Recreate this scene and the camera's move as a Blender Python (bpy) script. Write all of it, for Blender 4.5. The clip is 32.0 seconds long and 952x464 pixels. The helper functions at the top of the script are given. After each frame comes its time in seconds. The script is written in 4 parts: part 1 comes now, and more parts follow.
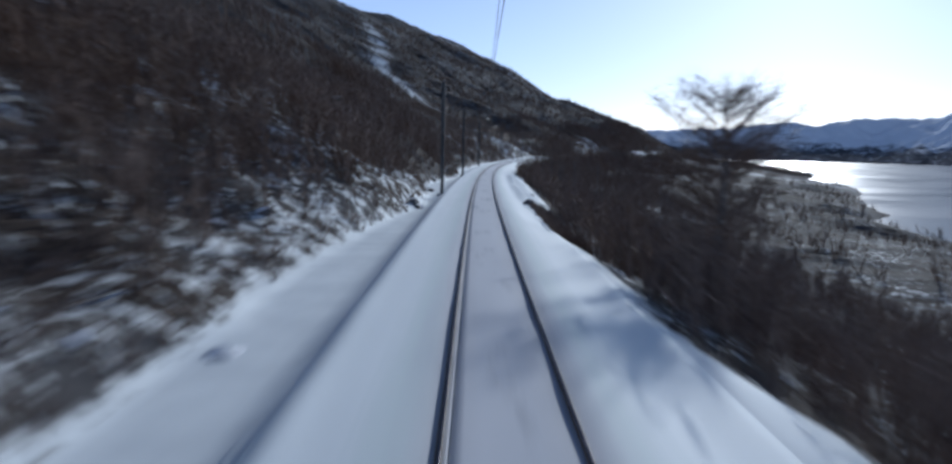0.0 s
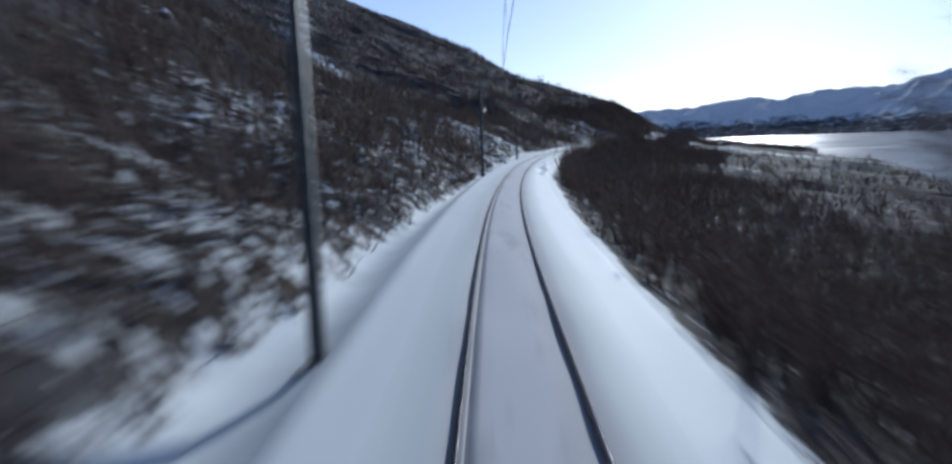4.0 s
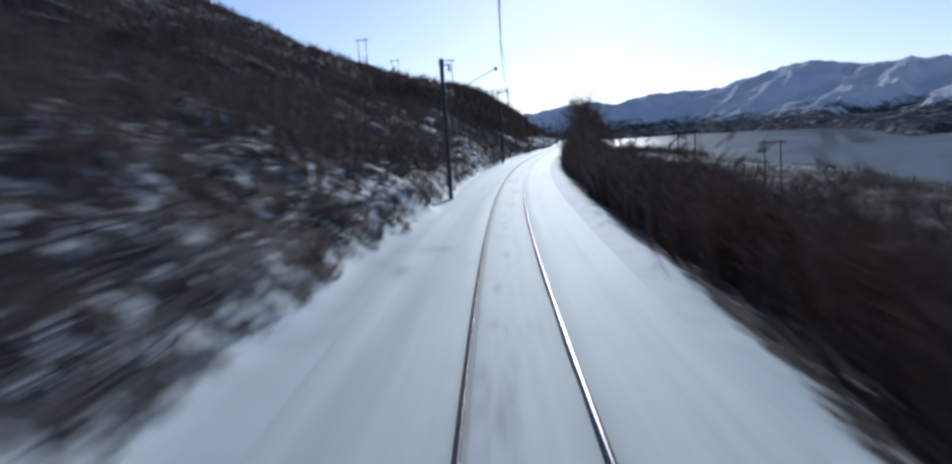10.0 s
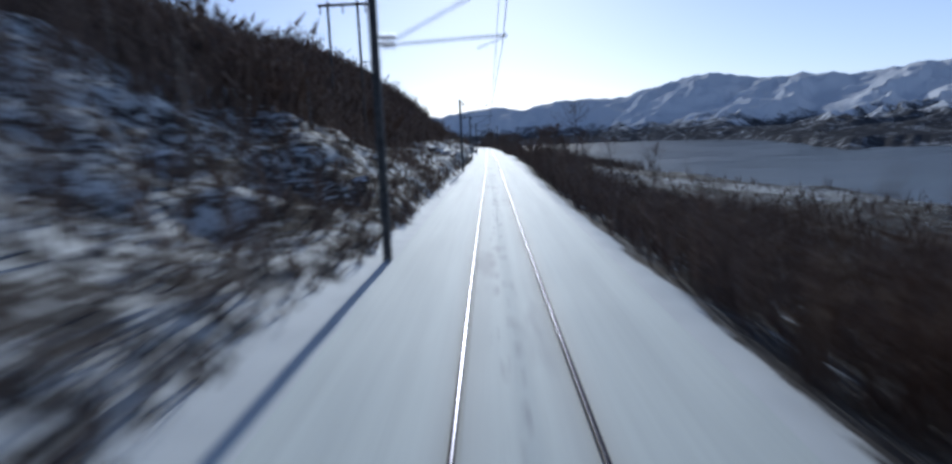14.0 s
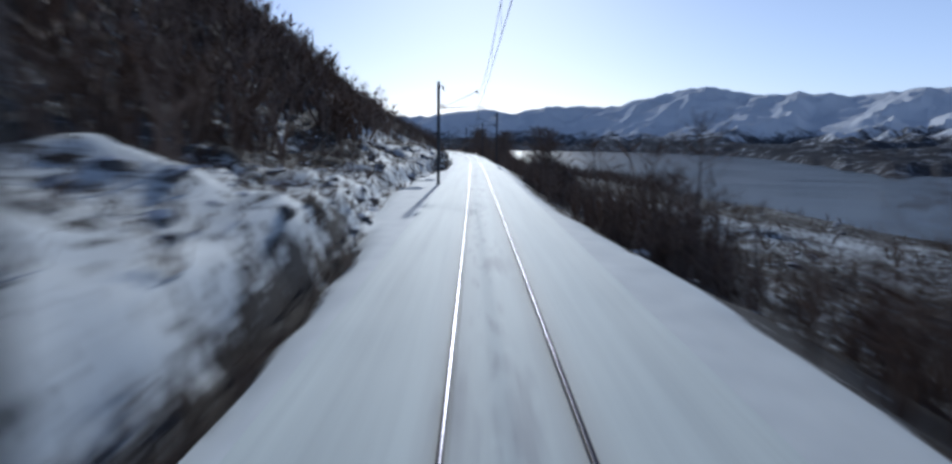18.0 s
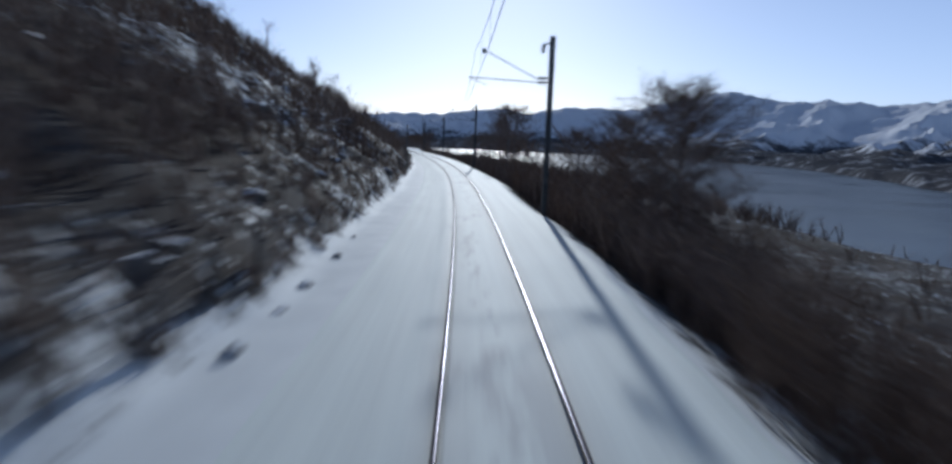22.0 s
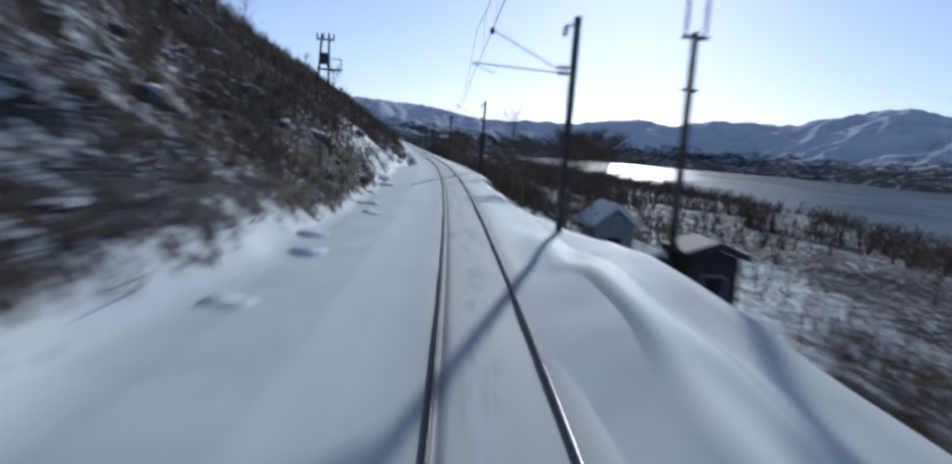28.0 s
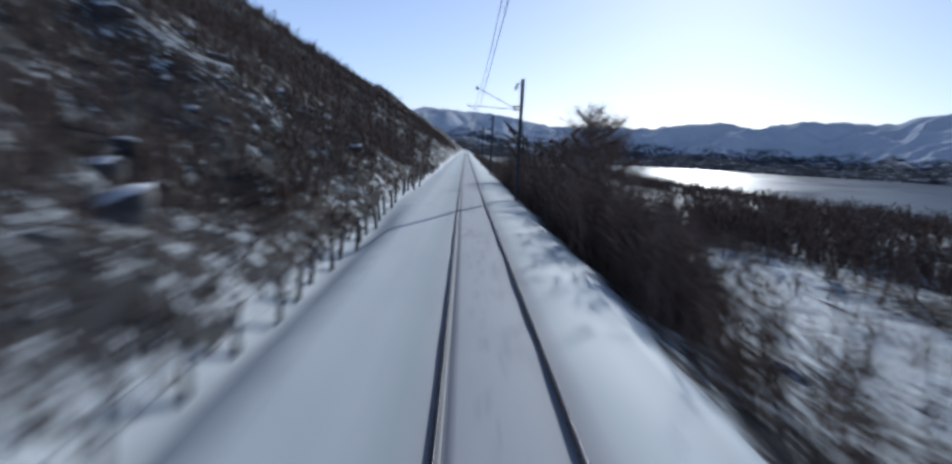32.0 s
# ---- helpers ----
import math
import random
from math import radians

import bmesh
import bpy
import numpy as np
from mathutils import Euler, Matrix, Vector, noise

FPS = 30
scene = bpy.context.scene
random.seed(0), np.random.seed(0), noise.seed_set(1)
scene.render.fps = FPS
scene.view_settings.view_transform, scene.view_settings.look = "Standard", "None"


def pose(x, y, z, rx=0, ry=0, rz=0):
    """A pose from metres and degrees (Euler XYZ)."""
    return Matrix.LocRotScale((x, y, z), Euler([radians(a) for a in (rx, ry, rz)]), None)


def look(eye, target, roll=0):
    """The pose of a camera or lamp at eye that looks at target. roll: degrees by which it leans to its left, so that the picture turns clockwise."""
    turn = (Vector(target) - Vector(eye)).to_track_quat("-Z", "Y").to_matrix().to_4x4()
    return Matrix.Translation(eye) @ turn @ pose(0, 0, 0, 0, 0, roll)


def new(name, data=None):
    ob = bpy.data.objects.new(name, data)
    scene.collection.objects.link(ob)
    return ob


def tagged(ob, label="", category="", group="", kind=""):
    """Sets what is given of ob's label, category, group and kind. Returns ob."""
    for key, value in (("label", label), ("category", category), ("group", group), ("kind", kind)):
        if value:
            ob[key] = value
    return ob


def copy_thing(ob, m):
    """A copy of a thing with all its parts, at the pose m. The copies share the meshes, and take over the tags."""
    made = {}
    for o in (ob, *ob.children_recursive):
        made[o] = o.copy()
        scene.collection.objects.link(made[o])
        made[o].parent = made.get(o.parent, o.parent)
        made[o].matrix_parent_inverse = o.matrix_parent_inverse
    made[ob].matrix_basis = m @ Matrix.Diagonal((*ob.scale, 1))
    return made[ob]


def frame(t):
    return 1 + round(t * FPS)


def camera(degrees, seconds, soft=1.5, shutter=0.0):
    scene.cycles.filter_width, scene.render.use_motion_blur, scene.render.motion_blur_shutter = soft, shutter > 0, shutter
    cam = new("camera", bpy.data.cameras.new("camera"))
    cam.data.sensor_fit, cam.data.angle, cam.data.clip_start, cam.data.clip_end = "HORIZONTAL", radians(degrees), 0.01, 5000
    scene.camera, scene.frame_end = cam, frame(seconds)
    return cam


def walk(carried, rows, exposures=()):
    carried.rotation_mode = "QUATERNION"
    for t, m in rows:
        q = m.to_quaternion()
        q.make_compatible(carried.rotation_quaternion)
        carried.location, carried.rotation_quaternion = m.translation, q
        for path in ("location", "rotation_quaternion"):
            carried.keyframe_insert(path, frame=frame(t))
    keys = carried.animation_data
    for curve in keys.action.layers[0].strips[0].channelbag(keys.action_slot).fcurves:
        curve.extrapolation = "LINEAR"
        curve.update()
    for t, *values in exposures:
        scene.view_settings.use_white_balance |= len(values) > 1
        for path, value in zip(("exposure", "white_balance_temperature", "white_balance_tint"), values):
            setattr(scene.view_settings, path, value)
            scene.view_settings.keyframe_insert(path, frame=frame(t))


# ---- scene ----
# The railway line: curvature every 25 m (1/km), cant every 50 m, and how the camera rides on it.
KAPPA = [-0.06, 0.22, 0.29, 0.56, 0.73, 0.85, 1.11, 1.30, 1.07, 1.12, 1.26, 1.09, 1.08, 1.21,
    1.17, 1.07, 1.01, 0.81, 0.55, 0.16, -0.05, -0.12, 0.04, -0.06, -0.04, -0.04, -0.10, -0.32,
    -0.59, -0.79, -0.90, -0.99, -1.08, -0.72, -0.94, -1.25, -1.10, -0.63, -0.61, -0.72, -0.72, -0.52,
    -0.22, 0.04, 0.06, 0.02, -0.01, -0.00, 0.00, 0.01, 0.02]
CANT = [-2.50, 0.01, 2.52, 5.34, 7.57, 8.03, 7.67, 6.77, 6.70, 5.18, 1.10, -1.12, -0.10, -0.47,
    -3.30, -6.15, -6.95, -7.03, -7.34, -7.54, -6.79, -4.71, -2.51, -0.87, 0.23, 1.08]
YAW = [0.44, 0.16, -0.04, -0.54, -0.97, -1.34, -1.37, -1.27, -1.25, -1.25, -1.18, -1.19, -1.29, -1.31,
    -1.00, -0.44, 0.11, 0.30, 0.18, 0.20, 0.21, 0.35, 0.76, 1.35, 1.75, 1.91, 1.83, 2.02,
    2.13, 2.02, 1.74, 1.65, 1.33]
PITCH = [-11.48, -11.79, -12.04, -12.23, -12.39, -12.46, -12.39, -12.25, -12.14, -12.20, -12.37, -12.44, -12.41, -12.40,
    -12.45, -12.46, -12.43, -12.36, -12.16, -12.04, -12.16, -12.27, -12.29, -12.28, -12.23, -12.12, -12.09, -12.10,
    -12.15, -12.09, -11.89, -11.59, -11.43]
SPEED = [28.82, 29.69, 31.90, 31.98, 31.21, 32.58, 33.56, 33.46, 33.58]
SWAY = [0.01, -0.04, -0.045, -0.04, 0.0, 0.0, 0.015, 0.0, 0.0]
MAST_S = [51.3, 90.1, 127.3, 180.3, 232.8, 288.2, 343.3, 398.1, 451.0, 510.9, 561.5, 612.5, 667.7, 718.6,
    777.1, 832.7, 872.2, 913.6, 966.1, 1015.8, 1069.2]
MAST_U = [-2.94, -3.11, -3.00, -2.82, -2.89, -3.05, -3.20, -3.16, -3.07, -3.22, -3.41, -3.12, 3.23, 3.10,
    3.36, 3.29, 3.10, 3.25, 3.70, 2.93, 2.91]


def glide(first, step, values, x):
    """A smooth curve through values at even steps."""
    v = np.asarray(values, float)
    q = np.clip((np.asarray(x, float) - first) / step, 0, len(v) - 1 - 1e-9)
    i = q.astype(int)
    f = q - i
    a, b, c, d = (v[np.clip(i + k, 0, len(v) - 1)] for k in (-1, 0, 1, 2))
    return b + 0.5 * f * (c - a + f * (2 * a - 5 * b + 4 * c - d + f * (3 * (b - c) + d - a)))


LINE_S = np.arange(-20.0, 1250.1, 2.0)
bend = glide(-20, 25, KAPPA, LINE_S) * 1e-3
LINE_H = np.concatenate([[0], np.cumsum((bend[1:] + bend[:-1]) / 2 * 2.0)])
mid_h = (LINE_H[1:] + LINE_H[:-1]) / 2
LINE_X = np.concatenate([[0], np.cumsum(np.sin(mid_h) * 2.0)])
LINE_Y = np.concatenate([[0], np.cumsum(np.cos(mid_h) * 2.0)])


def line_at(s):
    """x, y and heading of the track's middle at s metres, straight on past both ends."""
    s = np.asarray(s, float)
    c = np.clip(s, LINE_S[0], LINE_S[-1])
    h = np.interp(c, LINE_S, LINE_H)
    return (np.interp(c, LINE_S, LINE_X) + np.sin(h) * (s - c), np.interp(c, LINE_S, LINE_Y) + np.cos(h) * (s - c), h)


def cant_at(s):
    return glide(-20, 50, CANT, s) * 0.01


def to_world(s, u, z):
    """Track coordinates (along, to the right, up) to the world."""
    x, y, h = line_at(s)
    return np.stack(np.broadcast_arrays(x + np.cos(h) * u, y - np.sin(h) * u, z), -1)


TICKS = np.arange(0, 34.01, 0.1)
tick_v = glide(0, 4, SPEED, np.minimum(TICKS, 32))
TICK_S = np.concatenate([[0], np.cumsum((tick_v[1:] + tick_v[:-1]) / 2 * 0.1)])


def ride(t):
    """The camera in the cab at t seconds: on the canted track, with its own small turn and tilt."""
    s = float(np.interp(t, TICKS, TICK_S))
    x, y, h = (float(v) for v in line_at(s))
    c = float(cant_at(s))
    right, up, ahead = Vector((math.cos(h), -math.sin(h), 0)), Vector((0, 0, 1)), Vector((math.sin(h), math.cos(h), 0))
    r, n = right * math.cos(c) - up * math.sin(c), right * math.sin(c) + up * math.cos(c)
    eye = Vector((x, y, 0)) + r * (EYE_SIDE + float(glide(0, 4, SWAY, t))) + n * EYE_UP
    a, b = float(glide(0, 1, YAW, t)) * 0.01, float(glide(0, 1, PITCH, t)) * 0.01
    f, r = ahead * math.cos(a) + r * math.sin(a), r * math.cos(a) - ahead * math.sin(a)
    f, n = f * math.cos(b) + n * math.sin(b), n * math.cos(b) - f * math.sin(b)
    r, n = r * math.cos(EYE_ROLL) - n * math.sin(EYE_ROLL), r * math.sin(EYE_ROLL) + n * math.cos(EYE_ROLL)
    m = Matrix((r, n, -f)).transposed().to_4x4()
    return Matrix.Translation(eye) @ m


EYE_SIDE, EYE_UP, EYE_ROLL = -0.42, 3.03, -0.0038
cam = camera(66.32, 32.0, soft=2.8, shutter=0.85)
walk(cam, [(i * 0.25, ride(i * 0.25)) for i in range(129)], [(t, stops, kelvin, 12.5) for t, stops, kelvin in ((0, -0.38, 5200), (8, -0.40, 5240), (12, -0.49, 5330), (17, -0.55, 5330), (20, -0.63, 5340), (23, -0.62, 5360), (26, -0.54, 5350), (32, -0.51, 5330))])

# ---- light ----
SUN_AZ, SUN_EL = radians(24.0), radians(17.0)
world = bpy.data.worlds.new("winter_sky")
scene.world = world
world.use_nodes = True
wn = world.node_tree
sky = wn.nodes.new("ShaderNodeTexSky")
sky.sky_type, sky.sun_disc, sky.sun_elevation, sky.sun_rotation = "NISHITA", False, SUN_EL, SUN_AZ
sky.air_density, sky.dust_density, sky.ozone_density, sky.altitude = 1.0, 0.5, 1.8, 300
tint = wn.nodes.new("ShaderNodeMix")
tint.data_type, tint.blend_type = "RGBA", "MULTIPLY"
tint.inputs[0].default_value, tint.inputs[7].default_value = 1.0, (0.455, 0.49, 0.54, 1)
wn.links.new(sky.outputs[0], tint.inputs[6])
# thin haze that whitens the sky towards the horizon
up = wn.nodes.new("ShaderNodeSeparateXYZ")
wn.links.new(wn.nodes.new("ShaderNodeTexCoord").outputs["Generated"], up.inputs[0])
low = wn.nodes.new("ShaderNodeMapRange")
low.inputs[3].default_value, low.inputs[4].default_value = 1.0, 0.0
wn.links.new(up.outputs[2], low.inputs[0])
thin = wn.nodes.new("ShaderNodeMath")
thin.operation, thin.inputs[1].default_value = "POWER", 2.0
wn.links.new(low.outputs[0], thin.inputs[0])
veil = wn.nodes.new("ShaderNodeMix")
veil.data_type, veil.blend_type = "RGBA", "ADD"
veil.inputs[7].default_value = (4.95, 5.6, 7.35, 1)
wn.links.new(thin.outputs[0], veil.inputs[0])
wn.links.new(tint.outputs[2], veil.inputs[6])
wn.links.new(veil.outputs[2], wn.nodes["Background"].inputs[0])
wn.nodes["Background"].inputs[1].default_value = 0.115
sun = new("sun", bpy.data.lights.new("sun", "SUN"))
sun.data.energy, sun.data.angle, sun.data.color = 4.3, radians(0.9), (1.0, 0.94, 0.79)
sun.matrix_world = look((0, 0, 0), (-math.sin(SUN_AZ) * math.cos(SUN_EL), -math.cos(SUN_AZ) * math.cos(SUN_EL), -math.sin(SUN_EL)))


# ---- materials ----
class Mat:
    """A node material with a short way to write nodes."""

    def __init__(self, name, rough=0.7, metal=0.0):
        self.m = bpy.data.materials.new(name)
        self.m.use_nodes = True
        self.t = self.m.node_tree
        self.b = self.t.nodes["Principled BSDF"]
        self.b.inputs["Roughness"].default_value = rough
        self.b.inputs["Metallic"].default_value = metal
        self.co = self.t.nodes.new("ShaderNodeNewGeometry").outputs["Position"]

    def node(self, kind, links=(), **values):
        n = self.t.nodes.new(kind)
        for k, v in values.items():
            if k.startswith("in_"):
                n.inputs[int(k[3:])].default_value = v
            elif k == "op":
                n.operation = v
        for i, out in links:
            self.t.links.new(out, n.inputs[i])
        return n

    def noise(self, scale, detail=4.0, rough=0.55, stretch=None):
        co = self.co
        if stretch:
            co = self.node("ShaderNodeMapping", [(0, co)], in_3=stretch).outputs[0]
        n = self.node("ShaderNodeTexNoise", [(0, co)])
        n.inputs["Scale"].default_value, n.inputs["Detail"].default_value, n.inputs["Roughness"].default_value = scale, detail, rough
        return n.outputs[0]

    def ramp(self, fac, stops):
        n = self.node("ShaderNodeValToRGB", [(0, fac)])
        e = n.color_ramp.elements
        while len(e) < len(stops):
            e.new(0.5)
        for el, (p, c) in zip(e, stops):
            el.position, el.color = p, (*c, 1) if isinstance(c, tuple) else (c, c, c, 1)
        return n.outputs[0]

    def mix(self, fac, a, b):
        n = self.t.nodes.new("ShaderNodeMix")
        n.data_type = "RGBA"
        for i, v in ((0, fac), (6, a), (7, b)):
            if isinstance(v, (int, float)):
                n.inputs[i].default_value = v
            elif isinstance(v, tuple):
                n.inputs[i].default_value = (*v, 1)
            else:
                self.t.links.new(v, n.inputs[i])
        return n.outputs[2]

    def math(self, op, a, b=0.0):
        n = self.t.nodes.new("ShaderNodeMath")
        n.operation = op
        for i, v in ((0, a), (1, b)):
            if isinstance(v, (int, float)):
                n.inputs[i].default_value = v
            else:
                self.t.links.new(v, n.inputs[i])
        return n.outputs[0]

    def attr(self, name):
        n = self.t.nodes.new("ShaderNodeAttribute")
        n.attribute_name = name
        return n.outputs["Fac"]

    def random(self):
        return self.t.nodes.new("ShaderNodeObjectInfo").outputs["Random"]

    def island(self):
        return self.t.nodes.new("ShaderNodeNewGeometry").outputs["Random Per Island"]

    def colour(self, out):
        self.t.links.new(out, self.b.inputs["Base Color"])
        return self

    def rough(self, out):
        self.t.links.new(out, self.b.inputs["Roughness"])
        return self

    def bump(self, height, strength=0.3, dist=0.05):
        n = self.node("ShaderNodeBump", [(2, height)])
        n.inputs["Strength"].default_value, n.inputs["Distance"].default_value = strength, dist
        self.t.links.new(n.outputs[0], self.b.inputs["Normal"])
        return self


def ground_material():
    """Old wind-packed snow; heath, scree and bare rock come through where the ground is bare."""
    k = Mat("snow_and_heath", 0.8)
    k.b.inputs["Specular IOR Level"].default_value = 0.05
    fine, mid, big = k.noise(7.0, 5), k.noise(0.9, 5, 0.62), k.noise(0.13, 4, 0.6)
    snow = k.mix(k.ramp(mid, [(0.3, 0.0), (0.7, 1.0)]), (0.83, 0.86, 0.845), (0.69, 0.72, 0.72))
    dirt = k.ramp(k.noise(2.2, 6, 0.7), [(0.56, 0.0), (0.72, 0.55)])
    snow = k.mix(k.math("MULTIPLY", dirt, k.math("ADD", k.attr("bare"), 0.05)), snow, (0.30, 0.28, 0.27))
    thin = k.math("MULTIPLY", k.ramp(k.attr("bare"), [(0.2, 0.0), (0.65, 0.6)]), k.ramp(k.noise(1.6, 5, 0.7), [(0.35, 0.2), (0.65, 1.0)]))
    snow = k.mix(thin, snow, (0.30, 0.29, 0.285))
    heath = k.mix(k.ramp(k.noise(4.3, 6, 0.7), [(0.34, 0.0), (0.68, 1.0)]), (0.018, 0.015, 0.0135), (0.08, 0.062, 0.05))
    rock = k.mix(mid, (0.028, 0.027, 0.028), (0.11, 0.105, 0.104))
    bare = k.mix(k.ramp(big, [(0.42, 0.0), (0.58, 1.0)]), heath, rock)
    spots = k.noise(2.6, 4, 0.65)
    grid = k.noise(0.33, 4, 0.6)
    cover = k.attr("bare")
    for n, w in ((mid, 1.6), (spots, 1.5), (grid, 0.7), (fine, 0.7)):
        cover = k.math("ADD", cover, k.math("MULTIPLY", k.math("SUBTRACT", n, 0.5), w))
    mask = k.math("MULTIPLY", k.ramp(cover, [(0.40, 0.0), (0.62, 1.0)]), k.ramp(k.attr("bare"), [(0.04, 0.0), (0.2, 1.0)]))
    k.colour(k.mix(mask, snow, bare))
    k.rough(k.ramp(mask, [(0.0, 0.75), (1.0, 0.95)]))
    h = k.math("ADD", k.math("MULTIPLY", fine, 0.25), mid)
    k.bump(k.math("ADD", h, k.math("MULTIPLY", mask, 0.25)), 0.8, 0.16)
    return k.m


def bed_material():
    """Blown snow over the track bed, faintly streaked along the line, with a little brake dust by the rails."""
    k = Mat("track_snow", 0.75)
    k.b.inputs["Specular IOR Level"].default_value = 0.15
    along, side = k.attr("along"), k.attr("side")
    co = k.node("ShaderNodeCombineXYZ", [(0, side), (1, along)]).outputs[0]
    k.co = co
    streak = k.noise(1.0, 4, 0.6, stretch=(2.2, 0.05, 1.0))
    patch = k.noise(0.55, 5, 0.65, stretch=(1.6, 0.32, 1.0))
    grain = k.noise(11.0, 3)
    c = k.mix(k.ramp(streak, [(0.3, 0.0), (0.7, 1.0)]), (0.765, 0.825, 0.785), (0.65, 0.70, 0.675))
    # the middle is grey with brake dust where the wind has not covered it; the shoulders stay clean
    where = k.ramp(k.math("MULTIPLY", along, 0.001), [(0.0, 1.0), (0.19, 1.0), (0.27, 0.0), (0.85, 0.0), (0.9, 0.8)])
    dusty = k.math("ADD", k.math("ABSOLUTE", side), k.math("MULTIPLY", k.math("SUBTRACT", streak, 0.5), 0.9))
    c = k.mix(k.math("MULTIPLY", where, k.ramp(k.math("MULTIPLY", dusty, 0.5), [(0.42, 1.0), (0.66, 0.0)])), c, (0.58, 0.585, 0.60))
    clean = k.math("MULTIPLY", where, k.ramp(k.math("MULTIPLY", dusty, 0.4), [(0.52, 0.0), (0.72, 1.0)]))
    c = k.mix(clean, c, (0.87, 0.90, 0.875))
    near = k.ramp(k.math("ABSOLUTE", k.math("SUBTRACT", k.math("ABSOLUTE", side), 0.72)), [(0.04, 1.0), (0.42, 0.0)])
    middle = k.ramp(k.math("ABSOLUTE", k.math("ADD", side, 0.2)), [(0.35, 1.0), (1.25, 0.0)])
    scuff = k.math("MULTIPLY", k.ramp(patch, [(0.545, 0.0), (0.64, 1.0)]), middle)
    c = k.mix(k.math("MULTIPLY", near, 0.35), c, (0.42, 0.40, 0.40))
    c = k.mix(k.math("MULTIPLY", scuff, 0.65), c, (0.36, 0.37, 0.40))
    # footprints: dents in the bump; packed snow and the pits' shade darken the colour
    prints = k.ramp(k.noise(1.0, 2, 0.5, stretch=(4.2, 1.15, 1.0)), [(0.57, 0.0), (0.64, 1.0)])
    trail = k.ramp(k.math("ABSOLUTE", k.math("ADD", side, k.math("MULTIPLY", k.math("SUBTRACT", k.noise(0.03, 2, 0.5, stretch=(0.0, 1.0, 1.0)), 0.45), 1.6))), [(0.12, 1.0), (0.34, 0.0)])
    prints = k.math("MULTIPLY", k.math("MULTIPLY", prints, trail), k.ramp(k.math("MULTIPLY", along, 0.001), [(0.2, 0.0), (0.23, 1.0)]))
    c = k.mix(k.math("MULTIPLY", prints, 0.6), c, (0.34, 0.35, 0.38))
    k.colour(c)
    k.bump(k.math("ADD", k.math("SUBTRACT", k.math("MULTIPLY", grain, 0.15), k.math("MULTIPLY", prints, 0.8)), k.math("ADD", streak, k.math("MULTIPLY", patch, 0.6))), 0.35, 0.05)
    return k.m


def plain(name, dark, light, rough=0.7, metal=0.0, scale=6.0, bump=0.25):
    k = Mat(name, rough, metal)
    n = k.noise(scale, 5)
    c = k.mix(k.ramp(n, [(0.3, 0.0), (0.7, 1.0)]), dark, light)
    k.colour(c)
    if bump:
        k.bump(n, bump, 0.03)
    return k.m


def mountain_material():
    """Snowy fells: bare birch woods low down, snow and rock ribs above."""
    k = Mat("snowy_fell", 0.9)
    k.b.inputs["Specular IOR Level"].default_value = 0.0
    big, mid, fine = k.noise(0.0026, 6, 0.62), k.noise(0.011, 6, 0.7), k.noise(0.045, 4, 0.65)
    z = k.node("ShaderNodeSeparateXYZ", [(0, k.co)]).outputs[2]
    high = k.math("MINIMUM", k.math("MULTIPLY", z, 0.004), 0.36)
    v = k.math("ADD", k.math("ADD", high, k.math("MULTIPLY", big, 0.45)), k.math("ADD", k.math("MULTIPLY", mid, 0.45), k.math("MULTIPLY", fine, 0.7)))
    snow = k.ramp(v, [(0.90, 0.0), (1.05, 1.0)])
    # aerial haze put into the colour: rock slightly blued, woods slightly lifted
    rock = k.mix(mid, (0.05, 0.055, 0.065), (0.16, 0.17, 0.19))
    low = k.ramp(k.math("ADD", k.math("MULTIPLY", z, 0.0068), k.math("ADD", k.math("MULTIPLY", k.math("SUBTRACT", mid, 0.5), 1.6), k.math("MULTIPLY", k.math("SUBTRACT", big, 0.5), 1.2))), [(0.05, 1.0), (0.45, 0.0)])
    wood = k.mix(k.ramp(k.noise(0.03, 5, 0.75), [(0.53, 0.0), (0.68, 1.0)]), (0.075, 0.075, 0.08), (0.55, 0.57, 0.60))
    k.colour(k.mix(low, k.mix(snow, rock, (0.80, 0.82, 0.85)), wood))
    k.bump(k.math("ADD", mid, k.math("MULTIPLY", fine, 0.25)), 0.5, 18.0)
    return k.m


def water_material():
    """The fjord: open grey water with a fine ripple."""
    k = Mat("fjord_water", 0.9)
    k.b.inputs["Base Color"].default_value = (0.05, 0.06, 0.07, 1)
    k.b.inputs["Specular IOR Level"].default_value = 0.0
    a, b = k.noise(0.35, 4, 0.6), k.noise(0.012, 3, 0.5)
    k.bump(k.math("ADD", a, k.math("MULTIPLY", b, 0.5)), 0.7, 0.7)
    gloss = k.t.nodes.new("ShaderNodeBsdfGlossy")
    k.t.links.new(k.ramp(b, [(0.35, 0.16), (0.65, 0.26)]), gloss.inputs["Roughness"])
    k.t.links.new(k.b.inputs["Normal"].links[0].from_socket, gloss.inputs["Normal"])
    mixed = k.t.nodes.new("ShaderNodeMixShader")
    # waves seen edge-on give back little more than a quarter of the sky
    mixed.inputs[0].default_value = 0.27
    k.t.links.new(k.b.outputs[0], mixed.inputs[1])
    k.t.links.new(gloss.outputs[0], mixed.inputs[2])
    k.t.links.new(mixed.outputs[0], k.t.nodes["Material Output"].inputs[0])
    return k.m


